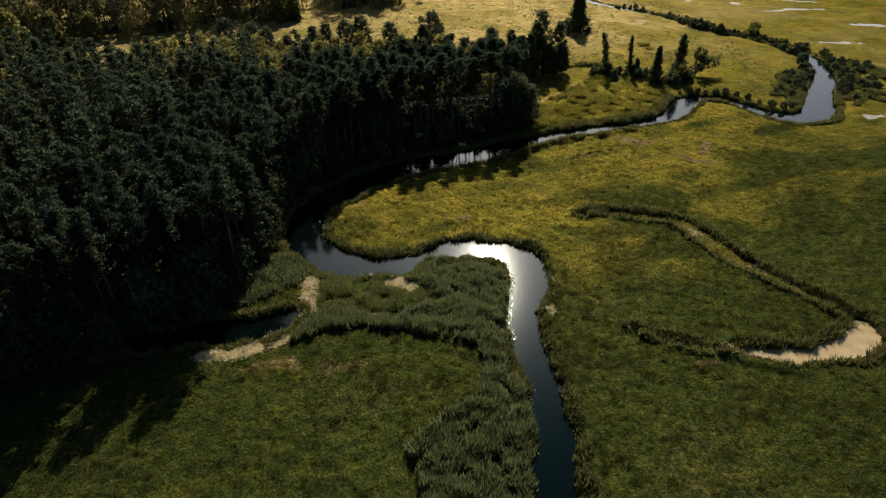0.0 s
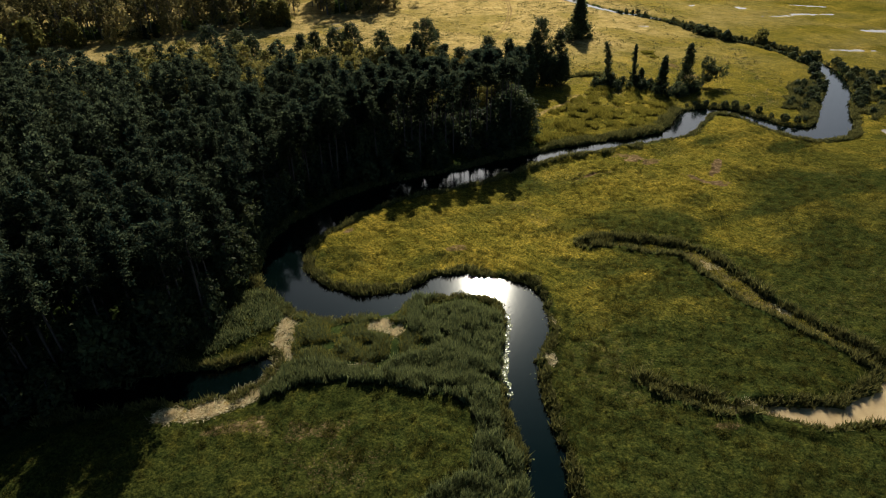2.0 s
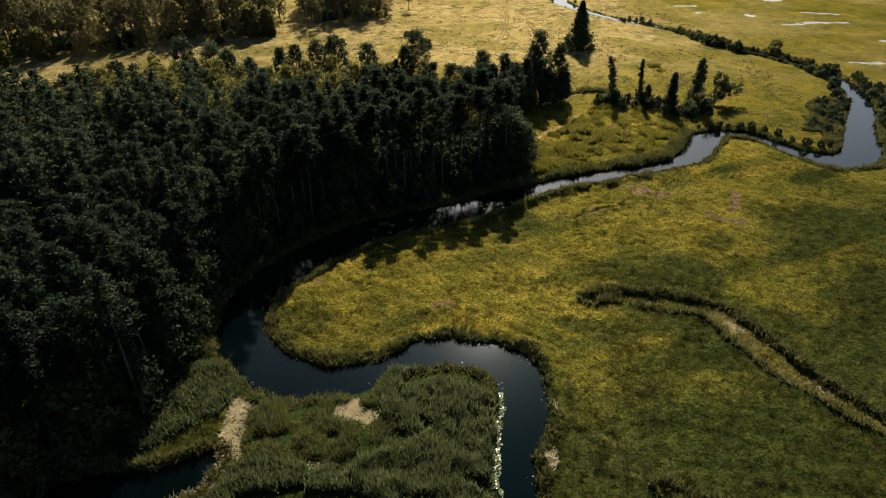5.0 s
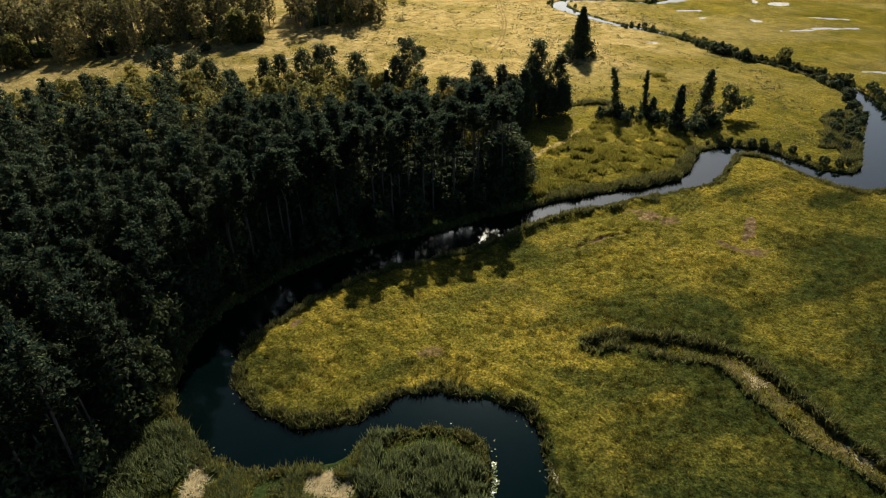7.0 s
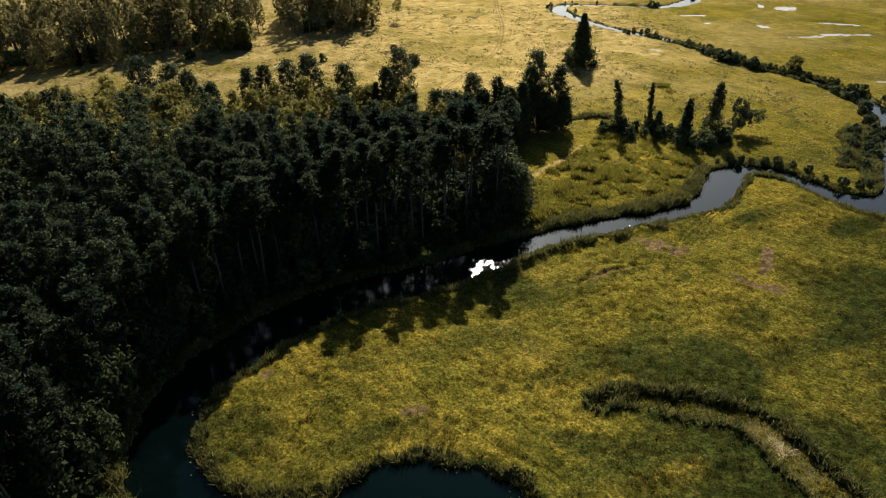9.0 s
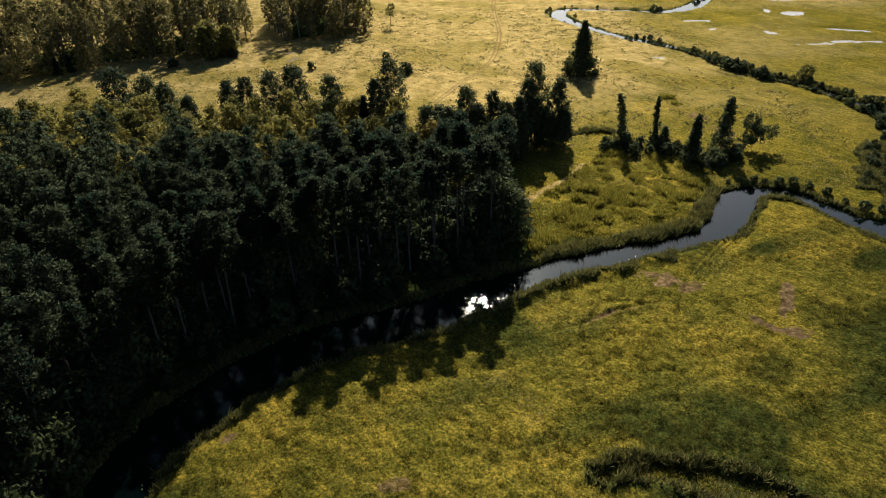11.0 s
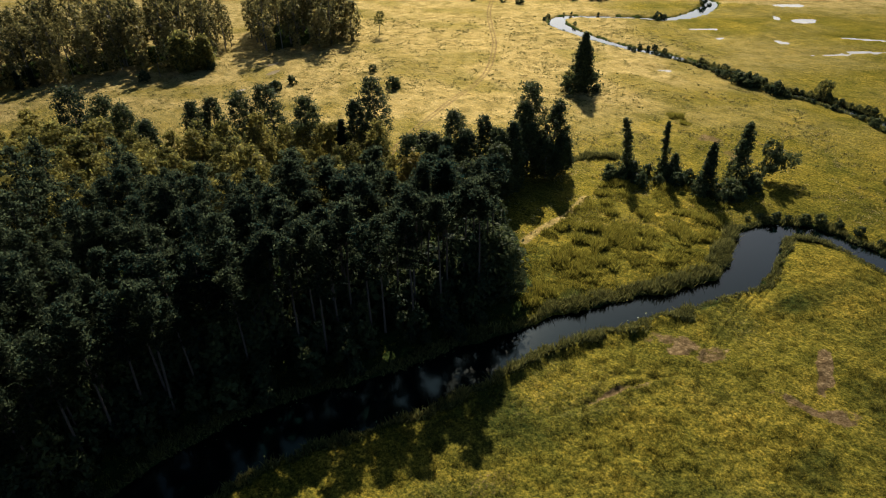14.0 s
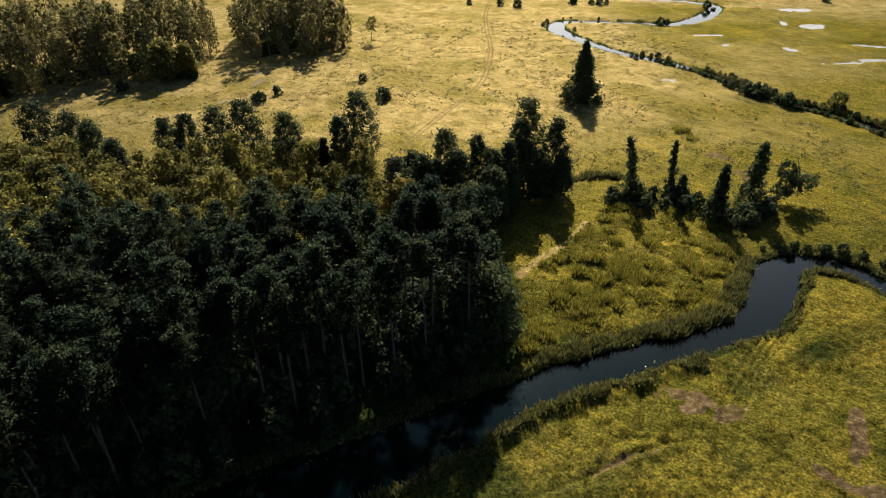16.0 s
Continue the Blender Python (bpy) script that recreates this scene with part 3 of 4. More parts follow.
def build_ground():
    gx = spaced(-3000, -170, -36, 80, 230, 3000, 0.36, 1.016)
    gy = spaced(-2500, 38, 44, 180, 480, 3200, 0.36, 1.011)
    xx, yy = np.meshgrid(gx, gy)
    x, y = xx.ravel(), yy.ravel()
    g, d = shore(x, y), ditch(x, y)
    z = rise(x, y, g, d)
    nx, ny = len(gx), len(gy)
    i = (np.arange(ny - 1)[:, None] * nx + np.arange(nx - 1)[None]).ravel()
    me = mesh_from("ground", np.stack([x, y, z], 1), np.stack([i, i + 1, i + nx + 1, i + nx], 1), [MEADOW])
    me.polygons.foreach_set("use_smooth", np.ones(len(i), bool))
    # cover: red dry hay, green bare earth, blue wet sedge and painted shade of the woods
    wob = 30 * (vnoise(x, y, 40, 41) - 0.5)
    hay = smooth(190, 310, y + wob - 0.5 * np.maximum(0, x - 50)) * (1 - 0.85 * smooth(92, 125, x - 0.1 * (y - 300) + wob * 0.4))
    hay = hay * (0.75 + 0.25 * vnoise(x, y, 9, 42)) + 0.18 * smooth(0.5, 0.9, vnoise(x, y, 17, 43))
    hay = np.maximum(hay, 0.8 * inside(FARM_POLY, x, y))
    hay = np.maximum(hay, (0.15 + 0.45 * vnoise(x, y, 30, 67)) * smooth(190, 260, y)) * (1 - 0.45 * smooth(0.45, 0.75, vnoise(x + 0.4 * y, y, 19, 87)))
    hay = np.maximum(hay, smooth(0.9, -0.2, gap_to(SEEP, x, y)))
    hay = np.maximum(hay, 0.85 * smooth(0.5, -0.1, gap_to(TRACK_NEAR, x, y)))
    mud = 0.4 * smooth(0.6, 0.0, gap_to(TRACK_NEAR, x, y)) * smooth(0.35, 0.6, vnoise(x, y, 1.2, 44) + 0.15)
    mud = np.maximum(mud, 0.58 * smooth(0.9, 0.1, np.abs(gap_to(TRACK, x, y) + 0.1)))
    for cx, cy, rx, ry, turn, amount in MUD_SPOTS:
        e = spot(x, y, cx, cy, rx, ry, turn)
        mud = np.maximum(mud, amount * smooth(1.1, 0.5, e + 0.9 * (vnoise(x, y, 1.6, 45) - 0.5)))
    mud = np.maximum(mud, 0.35 * smooth(0.4, -0.4, d) * smooth(0.35, 0.6, vnoise(x, y, 2.4, 46)))
    mud = np.maximum(mud, smooth(0.15, -0.3, g))
    wet_shaded = np.maximum(0.85 * in_reeds(x, y), 0.3 * inside(SCRUB, x, y) * smooth(0.3, 0.6, vnoise(x, y, 5, 47)))
    wet_shaded = np.maximum(wet_shaded, 0.9 * smooth(2.4, 0.7, g) * smooth(0.25, 0.5, vnoise(x, y, 4, 48)))
    lane = gap_to(flow(FAR_LANE), x, y)
    # sedge tone darkens the floor under both woods in place of tree shade
    wet_shaded = np.maximum(wet_shaded, np.maximum(0.9 * inside(PINE_WOOD, x, y), 0.9 * inside(FAR_WOOD, x + 16 * (vnoise(x, y, 9, 83) - 0.5) + 5, y - 4 + 16 * (vnoise(x, y, 9, 84) - 0.5)) * smooth(6, 10, lane) * smooth(42, 34, gap_to(flow([(*p, 0) for p in FAR_WOOD[:9]]), x, y))))
    # painted shade: dark band along the foot of the pine wood
    wet_shaded = np.maximum(wet_shaded, 1.2 * smooth(0.5, -1.5, gap_to(flow([(*p, 7) for p in WOOD_FOOT]), x, y)) * ~inside(SPIT, x, y))
    wet_shaded = np.maximum(wet_shaded, 0.7 * smooth(2.2, 0.9, d) * smooth(-1.1, -0.3, d))
    hay = np.maximum(hay, 0.35 * smooth(-0.1, -0.7, d) * smooth(50, 54, x))
    # painted shade under the mixed trees; real rank growth in the rough ground
    wet_shaded = np.maximum(wet_shaded, np.maximum(1.1 * inside(MIXED, x, y), 0.6 * in_rough(x, y)))
    lush = lushness(x, y)
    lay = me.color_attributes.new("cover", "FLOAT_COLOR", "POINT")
    lay.data.foreach_set("color", np.stack([np.clip(hay, 0, 1), np.clip(mud, 0, 1), np.clip(wet_shaded, 0, 1), lush], 1).astype(np.float32).ravel())
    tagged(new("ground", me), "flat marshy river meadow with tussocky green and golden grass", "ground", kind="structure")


MUD_SPOTS = [(53, 166, 4.5, 1.8, -12, 0.66), (59, 162.5, 3.5, 2.2, 30, 0.66), (75.5, 159, 1.3, 8.5, -28, 1.0), (68, 150.8, 4.5, 1.3, -42, 1.0), (72, 149, 3.5, 1.6, -10, 0.9), (21, 139.5, 4, 2.4, 10, 0.32), (25, 134, 3.5, 4.5, 0, 0.3),
             (4.5, 120.5, 2.4, 1.4, 0, 0.6), (-19, 129, 1.8, 0.8, 35, 0.65), (-29, 73, 6, 1.8, 8, 0.48), (-18, 72, 7, 2.2, 6, 0.42), (-14, 66, 9, 5, 0, 0.30),
             (93, 251, 3, 4.5, 30, 0.7), (96, 238, 3.5, 6, 10, 0.6), (42, 71.5, 4, 0.8, 0, 0.5), (54, 115, 1.6, 2.2, 0, 0.5), (41, 154.6, 5, 0.9, 22, 0.8), (55, 164, 4, 2.2, 20, 0.8)]
MUD_SPOTS += [(46, 156, 4, 0.6, 22, 0.5), (112, 128, 6, 2, 10, 0.5), (100, 104, 5, 1.5, 5, 0.4), (89, 262, 2, 8, 15, 0.35)]
# dark grass patches; those at (-14, 60) and (-46, 60) darken the near left
LUSH_SPOTS = [(73, 106, 15, 8, -52, 1.0), (48, 105, 8, 3, -28, 0.85), (88, 90, 12, 10, 0, 0.9), (64, 140, 6, 4, 30, 0.6), (44, 139, 6, 3, -20, 0.45), (30, 131, 5, 3, 10, 0.4), (92, 104, 26, 13, 10, 0.95), (47, 88, 9, 6, -10, 1.0), (58, 80, 9, 3, 0, 0.9), (40, 60, 22, 11, -15, 0.8), (70, 58, 20, 11, 0, 0.75), (-14, 60, 24, 18, 0, 0.95), (-46, 60, 22, 18, 0, 1.0),
              (84, 126, 14, 4, 12, 0.6), (62, 130, 9, 2.5, 15, 0.5),
              (30, 113, 8, 2.5, -20, 0.7), (18, 137, 7, 4, 0, 0.5), (66, 172, 9, 4, 60, 0.5), (-2, 132, 7, 4, 20, 0.4), (42, 117, 9, 2, -15, 0.8)]
build_ground()
wv = np.array([(-600, -100, WATER_Z), (700, -100, WATER_Z), (700, 900, WATER_Z), (-600, 900, WATER_Z)], float)
tagged(new("water", mesh_from("water", wv, np.array([[0, 1, 2, 3]]), [WATER])), "dark calm meandering river water reflecting the sky", "water", kind="structure")



def pool_mesh(rows, level, mat):
    """A thin sheet of silty pond water or pale pool water: a slightly domed lens between banks, from strips of (x, y,
    half width).
    """
    line = flow(rows, 1.0)
    d = np.gradient(line[:, :2], axis=0)
    d /= np.linalg.norm(d, axis=1)[:, None] + 1e-6
    side = np.stack([d[:, 1], -d[:, 0]], 1) * (line[:, 2:3] + 1.0)
    n = len(line)
    v = np.concatenate([np.c_[line[:, :2] - side, np.full(n, level)], np.c_[line[:, :2], np.full(n, level + 0.01)], np.c_[line[:, :2] + side, np.full(n, level)]])
    i = np.arange(n - 1)
    f = np.concatenate([np.stack([i + k * n, i + (k + 1) * n, i + 1 + (k + 1) * n, i + 1 + k * n], 1) for k in (0, 1)])
    return mesh_from("pool", v, f, [mat])


tagged(new("pond", pool_mesh(OXBOW_POND[::6], WATER_Z + 0.06, SILT)), "shallow tan silty pond in the old river loop", "pond", kind="structure")
for cx, cy, rx, ry, turn in POOLS:
    c, s = math.cos(radians(turn)), math.sin(radians(turn))
    tagged(new("pond", pool_mesh([(cx + t * rx * c, cy + t * rx * s, ry * math.sqrt(max(0.05, 1 - 0.8 * t * t))) for t in (-1.2, -0.6, 0, 0.6, 1.2)], -0.13, PUDDLE)),
           "shallow pale pool lying in the marshy meadow", "pond", kind="structure")

# ---- the pine wood ----
rng = np.random.default_rng(11)


def wood_places(poly, step, rng, x0, x1, y0, y1):
    gx, gy = np.meshgrid(np.arange(x0, x1, step), np.arange(y0, y1, step * 0.87))
    gx = gx + (np.arange(gx.shape[0])[:, None] % 2) * step / 2
    x, y = gx.ravel() + rng.normal(size=gx.size) * step * 0.2, gy.ravel() + rng.normal(size=gx.size) * step * 0.2
    ok = inside(poly, x, y)
    return np.stack([x[ok], y[ok]], 1)


pines = wood_places(PINE_WOOD, 4.6, rng, -190, 40, 80, 245)
pines = pines[(pines[:, 0] > -66 - 0.62 * (pines[:, 1] - 49))]
pines = pines[spot(pines[:, 0], pines[:, 1], 8, 199, 5, 8) > 1]
edge = flow([(*p, 0) for p in PINE_WOOD[1:16]])
pines = pines[np.argsort(gap_to(edge, pines[:, 0], pines[:, 1]) + 0.3 * np.abs(pines[:, 0]))]
near_pines, inner = pines[:300], pines[300:]
kinds = []
for k in range(6):
    kinds.append(plant("pine_tree", pine_shape(rng, 23.0), PINE_BARK, PINE_LEAF, near_pines[k, 0], near_pines[k, 1],
                       "tall dark green pine with a long bare trunk in the wood", "tree", "pines of the wood"))
clear = (near_pines[:, 0] > -14) & (np.arange(len(near_pines)) > 5)
set_out(kinds, near_pines[6:][~clear[6:]], rng, 0.78, 1.06)
set_out(kinds, np.array([(-43, 91.5), (-39.8, 95), (-47.5, 88.5), (-52, 86), (-57, 83), (-61, 80), (-66, 77)], float), rng, 1.0, 1.12)
open_side = near_pines[clear]
kinds = []
for k in range(5):
    kinds.append(plant("pine_tree", pine_shape(rng, 24.0, bare=0.70), PINE_BARK, PINE_LEAF, open_side[k, 0], open_side[k, 1],
                       "tall slender pine with a high crown above a long bare trunk", "tree", "pines of the wood"))
set_out(kinds, open_side[5:], rng, 0.84, 1.03)
leafy = rng.random(len(inner)) < 0.05 + 0.30 * smooth(150, 195, inner[:, 1])
shapes = [broad_shape(rng, 19.0, 3.0, 0.35, 1.3, 0.40, 42) for k in range(3)]
scatter_trees("leafy_tree_tops", shapes, inner[leafy], rng, [GREY_BARK, BROAD_LEAF], "olive and gold broadleaf tree tops among the pines", "trees", 0.74, 1.08)
inner = inner[~leafy]
shapes = [pine_shape(rng, 23.0, dense=0.5) for k in range(8)]
scatter_trees("pine_wood", shapes, inner, rng, [PINE_BARK, PINE_LEAF], "dense dark green tree tops of the pine wood", "trees", 0.74, 1.14)

# ---- mixed trees behind and beside the wood ----
def cone_shape(rng, h, width, dense=1.0, low=0.03, size=0.42, power=0.8, rows=60):
    """A spruce-like tree: whorls of drooping boughs narrowing to the tip."""
    wood = [tube([(0, 0, 0), (0, 0, h * 0.5), (0, 0, h * 0.97)], [0.014 * h, 0.009 * h, 0.001 * h], 6)]
    centres, radii = [], []
    for k in range(rows):
        t = low + (0.99 - low) * ((k + rng.random()) / rows)
        ang = 2.399 * k + rng.normal() * 0.3
        reach = width * (1 - t) ** power * (0.45 + 0.6 * rng.random()) * (0.85 + 0.25 * math.sin(2 * ang + 1) + 0.15 * math.sin(9 * t))
        tip = np.array([math.cos(ang) * reach, math.sin(ang) * reach, h * t - 0.12 * reach])
        if k % 3 == 0:
            wood.append(tube([(0, 0, h * t), tip * np.array([0.5, 0.5, 1]) + np.array([0, 0, 0.1]), tip], [0.05, 0.03, 0.01], 4))
        centres.append(tip)
        radii.append(0.45 + 0.22 * width * (1 - t) ** 0.6)
    return joined(wood), leaves(rng, centres, radii, int(44 * dense), size * 1.05, 0.8)


def column_shape(rng, h, lean, radius, skirt, twigs=6):
    """A slender old stem wrapped in ivy, ragged, widening towards its foot, with bare twigs."""
    stem = lambda t: np.array([lean[0] * t * t, lean[1] * t, h * t]) + np.array([0.25 * math.sin(5 * t + lean[0]), 0, 0])
    wood = [tube([stem(t) for t in (0, 0.25, 0.5, 0.75, 0.98)], [0.3, 0.24, 0.18, 0.11, 0.03], 7)]
    centres, radii = [], []
    n = int(h * 6)
    for k in range(n):
        t = ((k + rng.random()) / n) ** 1.15
        ragged = 0.8 + 0.3 * math.sin(13 * t + 3 * radius) + 0.3 * math.sin(31 * t + lean[0])
        r = radius * (0.15 + 1.35 * rng.random() ** 1.5) * ragged * (1.0 - 0.45 * t) + skirt * max(0.0, 0.45 - t) * 1.5 * rng.random()
        ang = 2.399 * k
        centres.append(stem(t) + np.array([math.cos(ang) * r, math.sin(ang) * r, rng.normal() * 0.2]))
        radii.append(0.26 + 0.40 * radius * (1.08 - 0.8 * t))
    for k in range(twigs):
        t, ang = 0.4 + 0.55 * rng.random(), rng.random() * 6.28
        p = stem(t)
        tip = p + np.array([math.cos(ang), math.sin(ang), 0.5]) * (radius + 0.9 + rng.random())
        wood.append(tube([p, (p + tip) / 2 + np.array([0, 0, 0.15]), tip], [0.06, 0.04, 0.012], 4))
    return joined(wood), leaves(rng, centres, radii, 36, 0.30, 1.0)


rng = np.random.default_rng(23)
alder = "dark broadleaf tree with a loose rounded crown at the wood's edge"
edge_trees = [(-88, 256, 17, 4.2), (-75, 249, 17, 4.4), (-68, 245, 16, 3.4), (-58, 235, 15, 2.8), (-50, 247, 16, 2.9), (-45, 246, 16.5, 3.0), (-37, 247, 18, 3.6),
              (-30, 250, 18.5, 3.8), (-19, 243, 17.5, 3.6), (-2, 252, 19, 4.4), (10, 214, 18, 3.0), (20, 229, 18, 3.0), (27, 226, 17.5, 2.6),
              (33, 226, 16.5, 2.0), (40, 236, 22.5, 3.5), (44.5, 233, 18.5, 2.9), (36, 232, 19, 2.6), (15, 224, 14, 3.2), (30, 217, 14, 2.8),
              (38, 230, 14, 3.2), (42.5, 229, 11, 3.0), (33, 222, 13, 2.8), (46.5, 231, 10, 2.6),
              (17, 222, 14, 2.8), (23, 223, 15, 2.8), (12, 227, 13, 2.7), (25, 211, 13, 3.0), (30, 224, 16, 2.6), (21, 204, 16, 2.8), (-6, 243, 16, 2.6)]
for x, y, h, w in edge_trees:
    plant("alder_tree", broad_shape(rng, h, w * 1.05, 0.03 + 0.12 * rng.random(), 3.2, 0.34, 66), GREY_BARK, IVY_LEAF, x, y, alder, "tree", "trees at the wood's edge")
plant("spruce_tree", cone_shape(rng, 14, 2.4), GREY_BARK, PINE_LEAF, -9, 235, "small dark pointed spruce at the edge of the wood", "tree")
plant("weeping_birch", broad_shape(rng, 17, 3.6, 0.3, 1.4, 0.5, 50), GREY_BARK, GOLD_LEAF, 9, 207, "birch with a golden-green drooping crown at the wood's edge", "tree")
plant("weeping_birch", broad_shape(rng, 14, 3.2, 0.2, 1.4, 0.5, 46), GREY_BARK, GOLD_LEAF, -68, 226, "birch with a golden-green drooping crown at the wood's edge", "tree")

places = wood_places(MIXED, 5.0, rng, -135, 40, 195, 255)
places = places[spot(places[:, 0], places[:, 1], 8, 206, 6, 9) > 1]
kinds = [plant("young_broadleaf_tree", broad_shape(rng, 14.5, 3.0, 0.05, 2.2, 0.36, 50), GREY_BARK, BROAD_LEAF, places[k, 0], places[k, 1],
               "mid-green broadleaf tree among others behind the pines", "tree", "broadleaf trees of the wood") for k in range(4)]
hollow = (places[:, 0] > -27) & (places[:, 1] < 234)
set_out(kinds, places[4:][~hollow[4:]], rng, 0.6, 1.05)
set_out(kinds, places[4:][hollow[4:]], rng, 0.42, 0.75)

# lower trees and shrubs along the wood's foot
foot = flow([(*p, 0) for p in WOOD_FOOT], 3.4)
spots = foot[:, :2] + rng.normal(size=(len(foot), 2)) * 1.2 + np.array([-0.6, 1.2])
tall = spots[(spots[:, 0] < -33) | (spots[:, 0] > 23)]
kinds = [plant("foot_alder", broad_shape(rng, 9.5, 2.9, 0.02, 1.8, 0.38, 44), GREY_BARK, IVY_LEAF, tall[k, 0], tall[k, 1],
               "low dark alder at the shaded foot of the wood", "tree", "alders at the foot of the wood") for k in range(3)]
set_out(kinds, np.vstack([tall[3:], tall + np.array([-3.0, 3.5]), [(27, 179), (26.5, 185)]]), rng, 0.8, 1.4)
low_spots = spots[(spots[:, 0] >= -33) & (spots[:, 0] < 22)]
deep = np.vstack([low_spots + np.array([-2.0, 8.0]), low_spots + np.array([-4.0, 13.0]), low_spots + np.array([-4.0, 19.0])])
set_out(kinds, deep[deep[:, 0] < -10], rng, 0.9, 1.45)
kinds = [plant("understorey_shrub", broad_shape(rng, 4.0, 1.6, 0.0, 0.9, 0.42, 26), GREY_BARK, IVY_LEAF, low_spots[k, 0], low_spots[k, 1],
               "low green shrub under the pines by the water", "shrub", "shrubs under the pines") for k in range(3)]
set_out(kinds, np.vstack([low_spots + np.array([-3.0, 18.0]), low_spots + np.array([-3.0, 21.0])]), rng, 0.6, 1.6)
set_out(kinds, np.vstack([low_spots[3:], low_spots + np.array([-1.0, 3.0])]), rng, 0.85, 1.45)
set_out(kinds, np.vstack([low_spots + np.array([-2.0, 6.5]), low_spots + np.array([0.5, 9.5]), low_spots + np.array([-2.0, 14.0])]), rng, 1.3, 2.1)
gx, gy = np.meshgrid(np.arange(-12, 24, 4.0), np.arange(178, 199, 3.5))
spare = np.stack([gx.ravel() + rng.normal(size=gx.size) * 0.8, gy.ravel() + rng.normal(size=gx.size) * 0.8], 1)
set_out(kinds, spare[spot(spare[:, 0], spare[:, 1], 9, 200, 3, 6) > 1], rng, 0.9, 1.7)
fringe = low_spots + np.array([1.4, -2.6])
set_out(kinds, fringe[shore(fringe[:, 0], fringe[:, 1]) > 0.3], rng, 0.4, 0.9)

# ---- the far wood across the golden meadow ----
places = wood_places(FAR_WOOD, 6.2, rng, -230, -20, 285, 440)
front = flow([(*p, 0) for p in FAR_WOOD[:9]])
depth = gap_to(front, places[:, 0], places[:, 1])
places = places[(depth < 44) & (gap_to(flow(FAR_LANE), places[:, 0], places[:, 1]) > 2.5) & (places[:, 0] > -72 - 0.62 * (places[:, 1] - 49))]
shapes = [broad_shape(rng, 21 + 1.5 * k, 3.4 + 0.3 * k, 0.22, 0.8, 0.62, 34) for k in range(4)] + [pine_shape(rng, 24, dense=0.7) for k in range(2)]
places = places + rng.normal(size=places.shape) * 1.3
scatter_trees("far_wood", shapes, places, rng, [GREY_BARK, FAR_LEAF], "tall mixed wood edging the golden meadow", "trees", 0.62, 1.2)
brow = front[::9, :2] + rng.normal(size=(len(front[::9]), 2)) * 2.5 + np.array([0, -2.0])
brow = brow[(gap_to(flow(FAR_LANE), brow[:, 0], brow[:, 1]) > 5) & (brow[:, 0] > -215)]
kinds = [plant("edge_birch", broad_shape(rng, 14, 3.4, 0.04, 1.0, 0.6, 44), GREY_BARK, FAR_LEAF, brow[k, 0], brow[k, 1],
               "full birch leafy to the ground at the far wood's edge", "tree", "trees edging the far wood") for k in range(3)]
set_out(kinds, brow[3:], rng, 0.35, 1.3)
for x, y, h, w in ((-184, 269, 19, 5), (-177, 287, 15, 4.4), (-165, 297, 12, 4.2), (-83, 331, 14.5, 5.2), (-77, 335, 12, 3.6)):
    plant("round_tree", broad_shape(rng, h, w, 0.05, 1.3, 0.75, 70), GREY_BARK, BROAD_LEAF, x, y, "full round broadleaf tree on the edge of the meadow", "tree")
for x, y, h in ((-138, 311, 6.5), (-134.5, 314, 7)):
    plant("young_conifer", cone_shape(rng, h, 1.7, 0.8, 0.03, 0.35, 0.8, 34), GREY_BARK, PINE_LEAF, x, y, "small pointed conifer standing in the dry meadow", "tree", "young conifers")
plant("thin_tree", broad_shape(rng, 10, 1.6, 0.1, 0.5, 0.3, 26), GREY_BARK, GOLD_LEAF, -92, 325, "thin sparse tree with few leaves in the meadow", "tree")

# ---- trees that stand alone on the meadow ----
plant("lone_spruce", cone_shape(rng, 19.5, 6.6, 1.4, 0.02, 0.5, 1.05, 150), GREY_BARK, IVY_LEAF, 66, 297, "dark dense cone-shaped tree standing alone on the meadow", "tree")
plant("round_tree", broad_shape(rng, 6, 2.0, 0.1, 1.0, 0.4, 26), GREY_BARK, BROAD_LEAF, 62.2, 301, "low leafy tree beside the lone conifer", "tree")
plant("meadow_tree", broad_shape(rng, 10.5, 2.3, 0.45, 0.8, 0.4, 30), GREY_BARK, BROAD_LEAF, -10.7, 384, "small tree with a bare trunk on the golden meadow", "tree")
ivy = "tall ragged old trunk overgrown with dark ivy"
for x, y, h, lx, r, skirt in ((63.4, 229, 15, -2.4, 1.5, 2.0), (72.2, 229, 13.8, 0.0, 0.95, 2.0)):
    plant("ivy_clad_tree", column_shape(rng, h, (lx, 0.3), r, skirt), GREY_BARK, IVY_LEAF, x, y, ivy, "tree", "ivy-clad trees by the river")


for x, y, h, w, p in ((79.0, 218, 12.8, 2.9, 0.75), (89.2, 223.5, 15.8, 3.7, 0.55)):
    plant("ivy_clad_tree", cone_shape(rng, h, w, 1.0, 0.02, 0.34, p, 90), GREY_BARK, IVY_LEAF, x, y, ivy, "tree", "ivy-clad trees by the river")


plant("conical_bush", cone_shape(rng, 6.0, 2.3, 0.9, 0.02, 0.3, 0.9, 40), GREY_BARK, IVY_LEAF, 75.0, 228.5, "small dark conical bush between the ivy-clad trees", "shrub")


